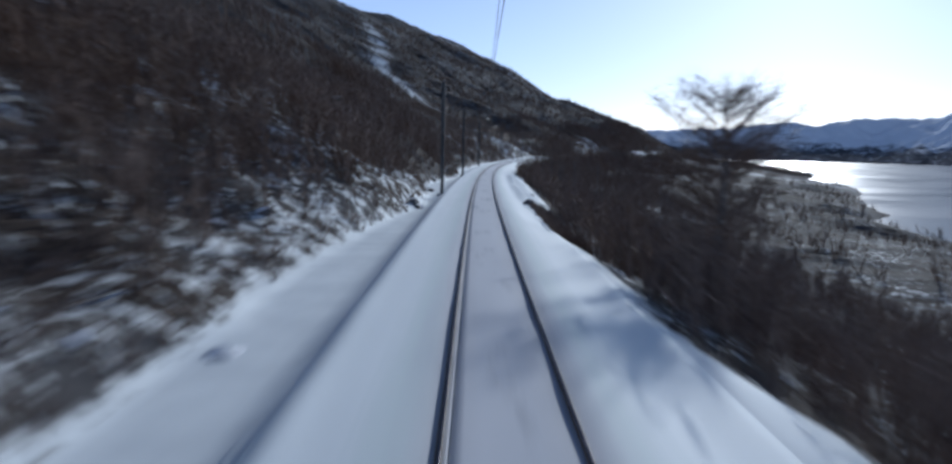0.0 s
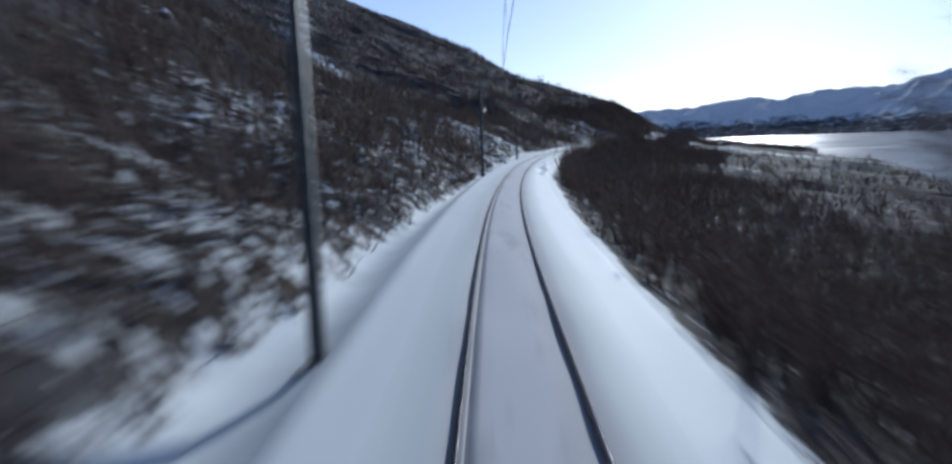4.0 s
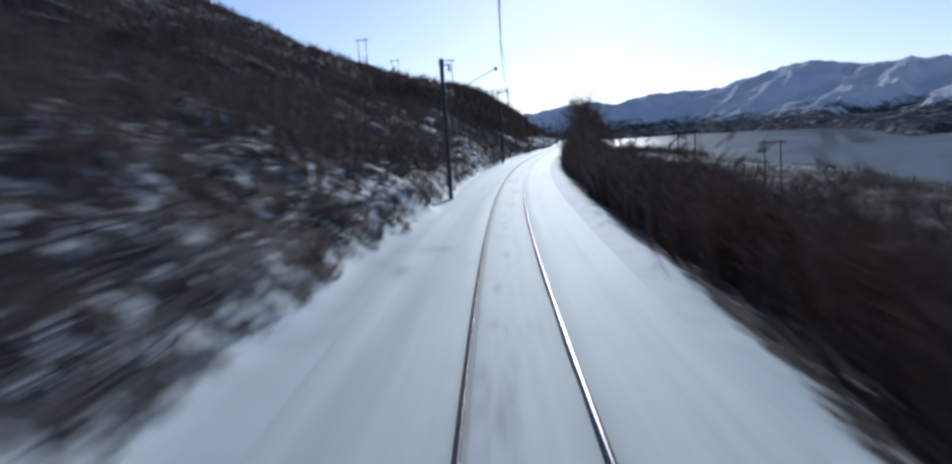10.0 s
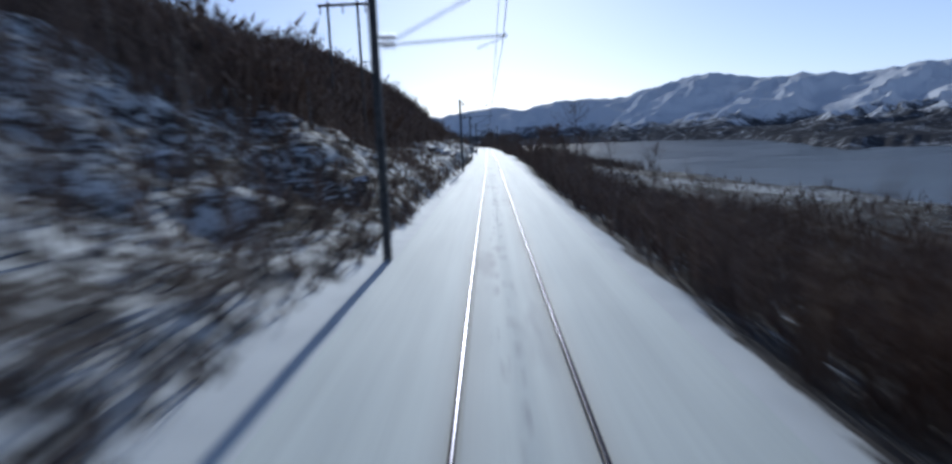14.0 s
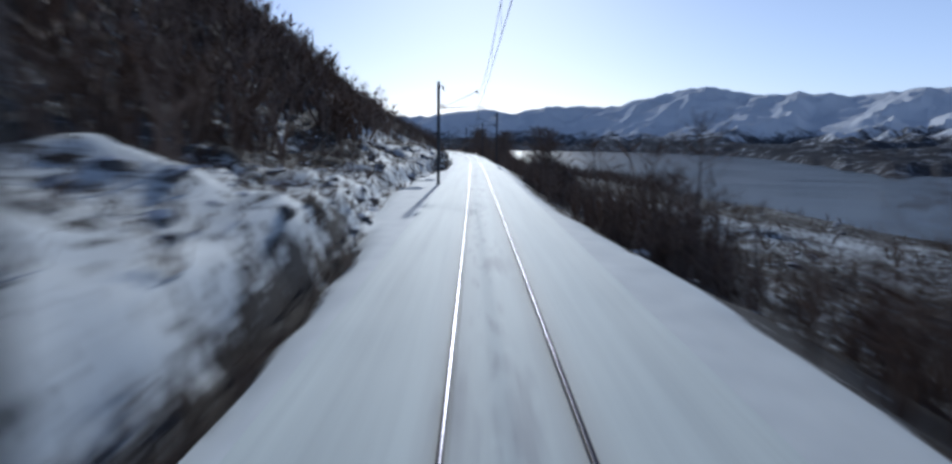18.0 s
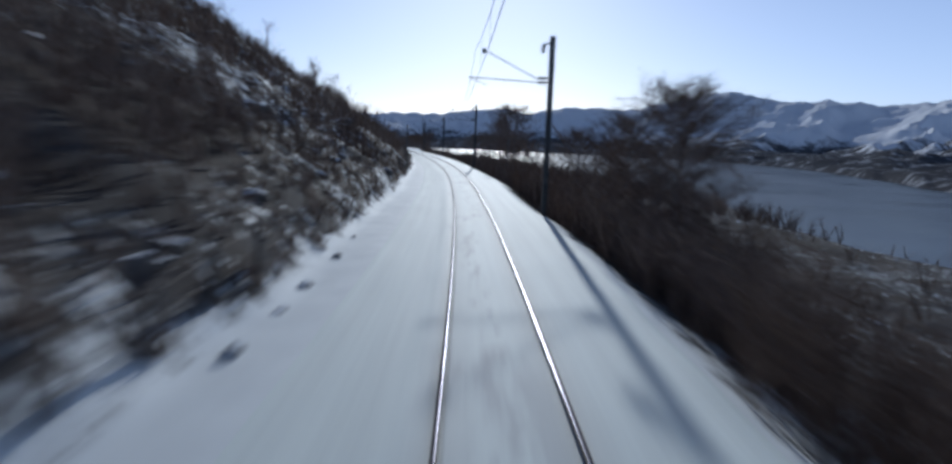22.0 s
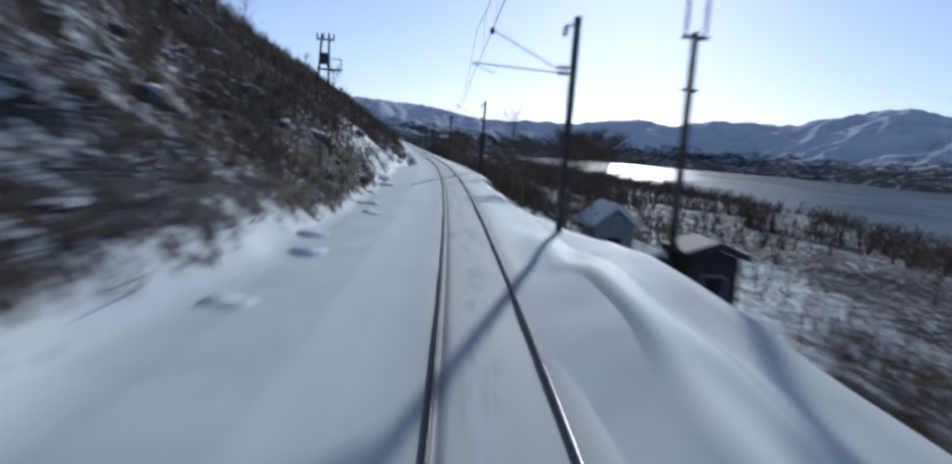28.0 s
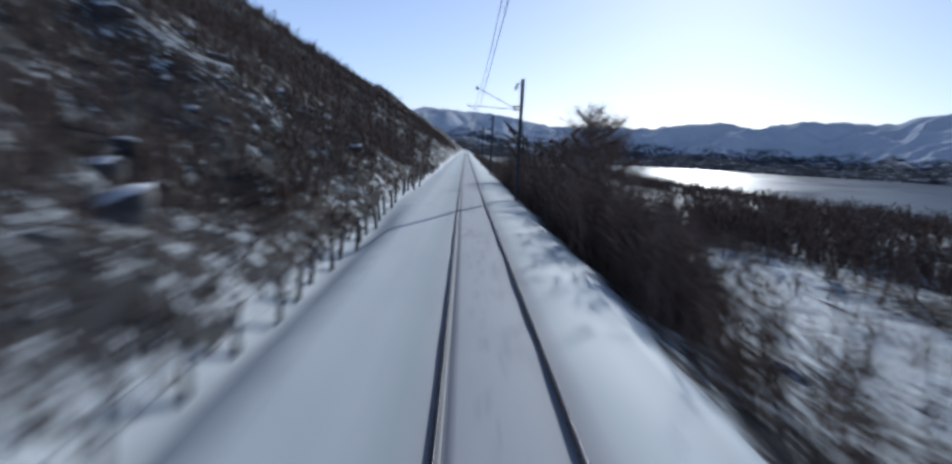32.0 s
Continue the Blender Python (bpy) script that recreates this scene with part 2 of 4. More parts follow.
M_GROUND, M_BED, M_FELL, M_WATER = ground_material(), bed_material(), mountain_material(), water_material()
M_RAIL = plain("rail_web", (0.035, 0.028, 0.026), (0.10, 0.075, 0.06), 0.75, 0.3, 14)
M_RAILTOP = plain("rail_head", (0.05, 0.05, 0.054), (0.09, 0.09, 0.094), 0.24, 1.0, 25, 0.05)
M_RAILTOP.node_tree.nodes["Principled BSDF"].inputs["Specular Tint"].default_value = (0.4, 0.4, 0.42, 1)
M_STEEL = plain("mast_steel", (0.045, 0.05, 0.055), (0.12, 0.125, 0.13), 0.6, 0.5, 5)
M_TUBE = plain("galvanised_tube", (0.08, 0.085, 0.09), (0.18, 0.185, 0.19), 0.5, 0.7, 9)
M_INS = plain("brown_porcelain", (0.035, 0.022, 0.018), (0.07, 0.045, 0.035), 0.3, 0, 12, 0.05)
M_WIRE = plain("copper_wire", (0.03, 0.028, 0.026), (0.06, 0.055, 0.05), 0.5, 0.6, 20, 0)
M_CONC = plain("concrete", (0.24, 0.24, 0.235), (0.38, 0.375, 0.36), 0.9, 0, 8)
M_WOOD = plain("weathered_wood", (0.06, 0.05, 0.042), (0.17, 0.15, 0.13), 0.85, 0, 9)


def twig_material():
    """Bare birch and willow: grey-brown, here and there rust-red."""
    k = Mat("birch_twigs", 0.9)
    k.b.inputs["Specular IOR Level"].default_value = 0.2
    rust = k.ramp(k.noise(0.06, 3, 0.6), [(0.48, 0.0), (0.68, 1.0)])
    c = k.mix(k.island(), (0.10, 0.076, 0.062), (0.28, 0.205, 0.16))
    k.colour(k.mix(k.math("MULTIPLY", rust, 0.55), c, (0.13, 0.07, 0.035)))
    return k.m


M_TWIG = twig_material()
M_BARK = plain("birch_bark", (0.06, 0.05, 0.045), (0.26, 0.24, 0.22), 0.85, 0, 7.0)


def rock_material():
    """Grey lichened rock with snow lying on its upper faces."""
    k = Mat("lichen_rock", 0.9)
    n, m = k.noise(2.4, 6, 0.65), k.noise(9.0, 4)
    c = k.mix(k.ramp(n, [(0.3, 0.0), (0.7, 1.0)]), (0.04, 0.04, 0.042), (0.20, 0.19, 0.185))
    c = k.mix(k.math("MULTIPLY", k.random(), 0.4), c, (0.05, 0.04, 0.035))
    up = k.node("ShaderNodeSeparateXYZ", [(0, k.t.nodes.new("ShaderNodeNewGeometry").outputs["Normal"])]).outputs[2]
    lie = k.ramp(k.math("ADD", up, k.math("MULTIPLY", k.math("SUBTRACT", n, 0.5), 0.9)), [(0.74, 0.0), (0.86, 1.0)])
    k.colour(k.mix(lie, c, (0.78, 0.79, 0.80)))
    k.bump(k.math("ADD", n, k.math("MULTIPLY", m, 0.3)), 0.7, 0.05)
    return k.m


M_ROCK = rock_material()
M_SNOW = plain("settled_snow", (0.72, 0.76, 0.77), (0.83, 0.86, 0.86), 0.85, 0, 3.0, 0.5)
M_SNOW.node_tree.nodes["Principled BSDF"].inputs["Specular IOR Level"].default_value = 0.1
M_THIN = plain("thin_snow_on_roof", (0.22, 0.225, 0.23), (0.42, 0.43, 0.44), 0.8, 0, 1.2)
M_GREY = plain("grey_boards", (0.22, 0.225, 0.235), (0.36, 0.365, 0.37), 0.8, 0, 5.0)
M_BROWN = plain("brown_boards", (0.10, 0.085, 0.075), (0.20, 0.17, 0.15), 0.85, 0, 5.0)
M_DARK = plain("tarred_boards", (0.03, 0.026, 0.024), (0.07, 0.06, 0.052), 0.8, 0, 5.0)
M_PANE = plain("window_glass", (0.02, 0.025, 0.03), (0.03, 0.035, 0.04), 0.06, 0, 2.0, 0)


# ---- mesh helpers ----
def link_mesh(name, mesh, parent=None, label=""):
    ob = new(name, mesh)
    if parent:
        ob.parent = parent
    return tagged(ob, label) if label else ob


def raw_mesh(name, verts, faces, material, smooth=False):
    """A mesh from numpy arrays; faces all of one size."""
    verts, faces = np.asarray(verts, np.float32), np.asarray(faces, np.int32)
    k = faces.shape[1]
    me = bpy.data.meshes.new(name)
    me.vertices.add(len(verts))
    me.vertices.foreach_set("co", verts.ravel())
    me.loops.add(faces.size)
    me.loops.foreach_set("vertex_index", faces.ravel())
    me.polygons.add(len(faces))
    me.polygons.foreach_set("loop_start", np.arange(0, faces.size, k, dtype=np.int32))
    me.polygons.foreach_set("loop_total", np.full(len(faces), k, np.int32))
    if smooth:
        me.polygons.foreach_set("use_smooth", np.ones(len(faces), bool))
    me.update(calc_edges=True)
    me.materials.append(material)
    return me


def sheet(rows, cols):
    """Quads of a grid of rows x cols points."""
    i = np.arange((rows - 1) * cols).reshape(rows - 1, cols)[:, :-1]
    return np.stack([i, i + 1, i + cols + 1, i + cols], -1).reshape(-1, 4)


def float_attr(me, name, values):
    me.attributes.new(name, "FLOAT", "POINT").data.foreach_set("value", np.asarray(values, np.float32).ravel())


def bm_mesh(name, bm, material, smooth=False):
    me = bpy.data.meshes.new(name)
    if smooth:
        for f in bm.faces:
            f.smooth = True
    bm.to_mesh(me)
    bm.free()
    me.materials.append(material)
    return me


def part(name, bm, material, parent, label="", smooth=False):
    """One bmesh as one mesh object under a thing or under a part."""
    return link_mesh(name, bm_mesh(name, bm, material, smooth), parent, label)


def box(bm, x0, x1, y0, y1, z0, z1, bevel=0.0):
    m = Matrix.Translation(((x0 + x1) / 2, (y0 + y1) / 2, (z0 + z1) / 2)) @ Matrix.Diagonal((x1 - x0, y1 - y0, z1 - z0, 1))
    v = bmesh.ops.create_cube(bm, size=1, matrix=m)["verts"]
    if bevel:
        e = list({e for q in v for e in q.link_edges})
        bmesh.ops.bevel(bm, geom=e, offset=bevel, segments=1, affect="EDGES")
    return bm


def tube(bm, points, radii, sides=6, closed=True):
    """A tapered tube through points."""
    pts = [Vector(p) for p in points]
    if isinstance(radii, (int, float)):
        radii = [radii] * len(pts)
    rings = []
    for i, p in enumerate(pts):
        d = (pts[min(i + 1, len(pts) - 1)] - pts[max(i - 1, 0)]).normalized()
        a = d.orthogonal().normalized() if abs(d.z) > 0.95 else d.cross(Vector((0, 0, 1))).normalized()
        b = d.cross(a)
        rings.append([bm.verts.new(p + (a * math.cos(t) + b * math.sin(t)) * radii[i]) for t in (2 * math.pi * k / sides for k in range(sides))])
    for r, q in zip(rings, rings[1:]):
        for k in range(sides):
            bm.faces.new((r[k], r[(k + 1) % sides], q[(k + 1) % sides], q[k]))
    if closed:
        bm.faces.new(rings[0][::-1])
        bm.faces.new(rings[-1])
    return bm


def grain(x, y, seed=0):
    """Smooth value noise in the plane, about -1 to 1."""
    x, y = np.asarray(x, float), np.asarray(y, float)
    xi, yi = np.floor(x).astype(np.int64), np.floor(y).astype(np.int64)
    fx, fy = x - xi, y - yi
    fx, fy = fx * fx * (3 - 2 * fx), fy * fy * (3 - 2 * fy)

    def corner(i, j):
        h = (i * 374761393 + j * 668265263 + seed * 974634777) & 0xFFFFFFFF
        h = ((h ^ (h >> 13)) * 1274126177) & 0xFFFFFFFF
        return ((h ^ (h >> 16)) & 0xFFFF) / 32767.5 - 1

    a, b = corner(xi, yi), corner(xi + 1, yi)
    c, d = corner(xi, yi + 1), corner(xi + 1, yi + 1)
    return (a * (1 - fx) + b * fx) * (1 - fy) + (c * (1 - fx) + d * fx) * fy


def rise(x, a, b):
    """0 before a, 1 after b, smooth between."""
    q = np.clip((np.asarray(x, float) - a) / (b - a), 0, 1)
    return q * q * (3 - 2 * q)


def bump_at(x, a, b, soft):
    return rise(x, a - soft, a + soft) * (1 - rise(x, b - soft, b + soft))


# ---- the lie of the land, in track coordinates ----
LAKE = -25.0
HILL_S = [0, 120, 240, 360, 450, 540, 650, 760, 880, 1000, 1200]
HILL_STEEP = [0.49, 0.55, 0.45, 0.36, 0.42, 0.48, 0.60, 0.50, 0.60, 0.56, 0.68]
SNOW = -0.06


# half-widths of the snow bed: metres along the line, metres from its middle
LEFT_S = [0, 25, 38, 45, 55, 69, 80, 95, 105, 130, 178, 192, 205, 217, 225, 240, 250, 260, 280, 290, 312, 335, 346, 352, 365, 378, 398, 410, 442, 456, 500, 535, 545, 567, 577, 598, 622, 636, 643, 663, 670, 690, 722, 750, 765, 780, 800, 812, 850, 870, 899, 918, 933, 966, 980, 1000, 1022, 1053, 1100]
LEFT_U = [5.2, 5.2, 4.6, 3.8, 4.2, 5.5, 4.2, 3.8, 4.5, 4.0, 3.05, 3.15, 3.65, 5.0, 4.0, 4.6, 5.2, 4.0, 4.3, 3.6, 3.9, 3.3, 3.3, 3.7, 3.4, 3.9, 3.2, 3.7, 3.7, 3.3, 3.4, 3.5, 3.1, 3.2, 3.6, 5.1, 4.9, 4.2, 3.2, 3.3, 3.1, 4.1, 4.3, 4.2, 4.4, 4.0, 3.9, 3.4, 3.6, 4.6, 5.4, 4.9, 5.2, 5.3, 4.7, 3.9, 4.3, 4.5, 4.0]
RIGHT_S = [0, 8, 13, 25, 40, 48, 68, 82, 95, 106, 150, 187, 191, 210, 218, 225, 247, 260, 290, 310, 316, 323, 345, 358, 380, 390, 410, 420, 442, 500, 536, 543, 555, 566, 572, 580, 598, 635, 655, 664, 672, 700, 712, 728, 745, 762, 772, 800, 880, 894, 908, 920, 930, 946, 963, 973, 1000, 1010, 1030, 1045, 1100]
RIGHT_U = [3.3, 3.4, 2.8, 2.8, 2.9, 3.9, 4.0, 3.9, 3.6, 2.8, 3.0, 3.1, 2.9, 3.1, 3.3, 3.5, 3.2, 3.0, 3.2, 3.05, 3.5, 3.75, 4.0, 3.8, 3.7, 3.6, 3.4, 3.1, 3.2, 3.3, 4.0, 3.5, 3.7, 4.3, 4.4, 4.0, 3.1, 3.3, 3.3, 3.3, 2.7, 2.8, 3.0, 2.7, 2.9, 2.7, 2.5, 2.8, 3.0, 4.7, 4.7, 3.2, 2.5, 2.4, 3.1, 2.9, 2.8, 2.6, 2.6, 2.8, 2.8]


def edge_left(s):
    return np.interp(s, LEFT_S, LEFT_U) + 0.16 * grain(s / 9, 0 * s, 3) + 0.16 * grain(s / 2.3, 0 * s, 4)


def edge_right(s):
    return np.interp(s, RIGHT_S, RIGHT_U) + 0.12 * grain(s / 11, 0 * s, 5) + 0.14 * grain(s / 2.5, 0 * s, 6)


def shore(s):
    return 145 + 120 * rise(s, 850, 1250) + 12 * grain(s / 70, 0 * s, 8)


def land(s, u):
    """Height of the ground."""
    s, u = np.broadcast_arrays(np.asarray(s, float), np.asarray(u, float))
    a = np.abs(u)
    el, er = edge_left(s), edge_right(s)
    # the bed
    z = SNOW - np.sin(cant_at(s)) * np.clip(u, -3, 3) + 0.02 * grain(s / 1.7, u / 0.7, 1) - 0.05 * rise(a, 1.2, 2.4)
    z = z + 0.22 * bump_at(s, 46, 95, 5) * bump_at(u, 2.5, 4.2, 0.5) * (1 + 0.6 * grain(s / 6, u / 1.5, 22)) + 0.5 * bump_at(s, 888, 910, 6) * bump_at(u, 1.9, 4.6, 0.5) * (0.85 + 0.5 * grain(s / 9, u / 0.9, 23) + 0.3 * grain(s / 3, u / 0.6, 24))
    z = z + 0.28 * bump_at(s, 184, 226, 8) * bump_at(u, 2.0, 3.6, 0.5) * (0.5 + 0.9 * grain(s / 7, u / 0.9, 25) + 0.6 * grain(s / 2.6, u / 0.6, 26))
    z = z - 0.5 * (1 - rise(s, 228, 262)) * rise(-u, 2.5, 3.5) * (1 + 0.3 * grain(s / 14, 0 * s, 21)) - 0.6 * bump_at(s, 984, 1060, 8) * rise(-u, 3.1, 4.3) - 0.45 * bump_at(s, 990, 1002, 3) * rise(-u, 2.95, 3.35) * (1 - rise(-u, 3.9, 4.8)) + 0.6 * bump_at(s, 1003.5, 1011, 1.2) * bump_at(-u, 3.1, 4.6, 0.35)
    z = z - 0.16 * (bump_at(s, 26, 225, 8) + 0.5 * rise(s, 985, 1000)) * np.clip(u - 1.6, 0, 3)
    # the hill
    steep = np.interp(s, HILL_S, HILL_STEEP) + 0.03 * grain(s / 90, 0 * s, 9)
    d = np.maximum(-u - el, 0)
    foot = 1.1 * (0.5 + 0.5 * grain(s / 13, 0 * s, 10)) * rise(d, 0, 1.4) - (0.6 + 0.6 * bump_at(s, 536, 580, 4)) * rise(s, 490, 510) * (1 - rise(s, 690, 700)) * bump_at(d, 0.3, 1.2, 0.3) - 0.8 * bump_at(s, 990, 1014, 6) * rise(d, 0.0, 1.6) * (1 - rise(d, 2.2, 5.0))
    hill = steep * np.minimum(d, 45) + 0.36 * np.clip(d - 45, 0, 85) + 0.52 * np.clip(d - 130, 0, 130) + 0.2 * np.maximum(d - 260, 0) - 0.5 * np.maximum(d - 400, 0)
    rough = rise(d, 0.2, 5) * (1 - 0.55 * bump_at(s, 500, 690, 10) * (1 - rise(d, 12, 18))) * (1 - 0.55 * bump_at(s, 640, 705, 8) * (1 - rise(d, 14, 22)))
    lumpy = (bump_at(s, 490, 690, 15) + 0.7 * bump_at(s, 862, 968, 10) + 0.45 * (1 - rise(s, 250, 300)))
    hill = hill + lumpy * bump_at(d, 0.9, 12, 0.9) * (0.6 * np.abs(grain(s / 4.6, u / 2.6, 61)) + 0.35 * np.abs(grain(s / 1.9, u / 1.1, 62)) - 0.3)
    hill = hill - (0.6 * steep * np.clip(d - 1.2, 0, 7) * (1 - rise(d, 10, 20))) * bump_at(s, 500, 690, 15)
    hill = hill + foot + rough * (0.55 * grain(s / 3.1, u / 2.7, 11) + 1.2 * grain(s / 9, u / 8, 12) + 0.27 * grain(s / 1.1, u / 1.0, 13)) + rise(d, 5, 40) * (4.0 * grain(s / 45, u / 38, 14))
    # the slope to the shore
    e = np.maximum(u - er, 0)
    far = shore(s) - er
    first = -0.52 * np.minimum(e, 9) - 0.25 * np.clip(e - 9, 0, 9)
    q = np.clip((e - 12) / np.maximum(far - 12, 1), 0, 1.6)
    fall = np.minimum(first, 0) + (LAKE + 6.2) * q
    fall = fall + rise(e, 0.2, 4) * (0.35 * grain(s / 3.3, u / 2.9, 15) + 0.16 * grain(s / 1.2, u / 1.1, 16)) + rise(e, 8, 40) * (2.0 * grain(s / 40, u / 35, 17) + 0.8 * grain(s / 14, u / 12, 18)) * (1 - rise(q, 0.85, 1.0))
    return z + np.where(u < -el, hill, 0) + np.where(u > er, fall, 0)


def gully(s, u):
    """1 on a snow-filled gully that climbs the hillside, 0 off it."""
    off = np.abs(u + 37 + 0.77 * (s - 288) + 6 * grain(s / 23, 0 * s, 35))
    return bump_at(s, 288, 520, 12) * (1 - rise(off, 3, 10)) * (u < -25)


def bareness(s, u):
    """How much heath and rock comes through the snow, 0 to 1."""
    s, u = np.broadcast_arrays(np.asarray(s, float), np.asarray(u, float))
    d = np.maximum(-u - edge_left(s), u - edge_right(s))
    base = np.interp(s, [0, 50, 56, 74, 80, 110, 130, 280, 310, 365, 378, 410, 425, 480, 510, 690, 705, 728, 790, 890, 938, 942, 955, 960, 990, 1000], [0.68, 0.68, 0.60, 0.60, 0.68, 0.68, 0.54, 0.52, 0.66, 0.66, 0.50, 0.50, 0.60, 0.56, 0.34, 0.31, 0.70, 0.62, 0.58, 0.66, 0.68, 0.48, 0.46, 0.30, 0.30, 0.52])
    wide = np.interp(s, [50, 56, 74, 80, 480, 510, 580, 592, 626, 645, 684, 696, 860, 870, 936, 942, 955, 960, 990, 1000], [1, -0.8, -0.8, 1, 1, 5, 5, 2, 2, 13, 13, 1, 1, 0.2, 0.2, 1, 1, 2.2, 2.2, 1])
    deep = np.interp(s, [110, 150, 178, 212, 262, 275, 310, 365, 378, 408, 420, 430, 475, 500, 716, 728, 785, 800, 850, 865, 934, 943, 962, 968, 990, 1000, 1028, 1040], [0.72, 0.58, 0.46, 0.44, 0.44, 0.58, 0.64, 0.64, 0.52, 0.52, 0.62, 0.46, 0.46, 0.70, 0.78, 0.46, 0.48, 0.66, 0.68, 0.60, 0.60, 0.84, 0.84, 0.86, 0.86, 0.58, 0.56, 0.68])
    base = np.where(u < 0, base + (deep - base) * rise(d, wide + 1, wide + 4), np.interp(s, [0, 230, 500, 590, 640, 660, 700, 712, 880, 905, 945, 960, 1000, 1060], [0.74, 0.80, 0.78, 0.76, 0.66, 0.50, 0.50, 0.78, 0.78, 0.72, 0.66, 0.70, 0.72, 0.62]))
    base = base + (0.86 - base) * (u < 0) * rise(d, np.where(s < 425, 9, 13), np.where(s < 425, 17, 24)) * (1 - 0.8 * bump_at(s, 425, 500, 15) * (1 - rise(d, 18, 26))) * (1 - 0.6 * bump_at(s, 705, 1036, 15)) * (1 - 0.5 * bump_at(s, 520, 690, 15)) * (1 - 0.8 * bump_at(s, 998, 1030, 6) * (1 - rise(d, 22, 30)))
    base = base + np.where(u < 0, np.interp(s, [0, 55, 62, 130, 160, 200, 210, 262, 272, 362, 374, 412, 422, 430, 692, 702, 752, 760, 800, 806], [-0.10, -0.02, 0.17, 0.17, 0.12, 0.12, -0.06, -0.06, 0.10, 0.10, 0.0, 0.0, 0.10, 0.0, 0.0, 0.12, 0.12, 0.02, 0.10, 0.12]) * rise(d, 0.1, 1.2) * (1 - 0.6 * rise(d, 4, 8) * rise(s, 130, 160)) * (1 - bump_at(s, 940, 990, 3)), 0)
    base = base - 0.11 * bump_at(s, 304, 344, 5) * (u < 0) * (1 - rise(d, 8, 11)) - 0.2 * bump_at(s, 926, 956, 4) * bump_at(u, 3, 10, 1.5) - 0.28 * bump_at(s, 940, 996, 6) * bump_at(u, 12, 48, 2) - 0.2 * bump_at(s, 752, 786, 5) * bump_at(u, 6, 30, 1.5)
    base = base - 0.55 * gully(s, u) - 0.45 * bump_at(s, 900, 968, 6) * bump_at(u, 20, 23.5, 1.2) - 0.4 * bump_at(s, 893, 914, 4) * (u < 0) * (1 - rise(d, 0.3, 1.2))
    b = rise(d, np.where(u < 0, -0.15, 0.1), np.where(u < 0, 0.55, 0.9)) * (base + 0.12 * grain(s / 21, u / 9, 31) + 0.10 * grain(s / 5, u / 3.4, 32))
    b = b * (1 - 0.95 * bump_at(s, 988, 1014, 4) * (1 - rise(d, 0.5, 1.5)) * (u < 0))
    # ditch terms: dark ground, plus shade under the snow edge put in as bareness
    return np.clip(b + 0.6 * bump_at(s, 634, 652, 2) * bump_at(d, 5.0, 8.0, 0.7) * (u < 0) * rise(grain(s / 5, u / 2.2, 34), -0.5, 0.0) - 0.45 * bump_at(s, 698, 765, 8) * bump_at(u, 7.5, 34, 2) * rise(grain(s / 6, u / 3.4, 36), -0.1, 0.35) - (0.38 - 0.2 * bump_at(s, 1022, 1060, 6) * (1 - rise(u, 14, 20))) * bump_at(s, 1001, 1112, 6) * bump_at(u, 6.2, 40, 1.5) + 0.55 * bump_at(s, 537, 580, 3) * bump_at(d, 0.15, 0.95, 0.15) * (u < 0) + 0.6 * bump_at(s, 29, 42, 1.5) * bump_at(u, 2.6, 4.3, 0.25) + 0.3 * bump_at(s, 490, 690, 10) * (1 - bump_at(s, 585, 632, 4)) * bump_at(d, 0.25, 1.4, 0.3) * rise(grain(s / 4, 0 * s, 33), -0.1, 0.3) * (u < 0), 0, 0.95)


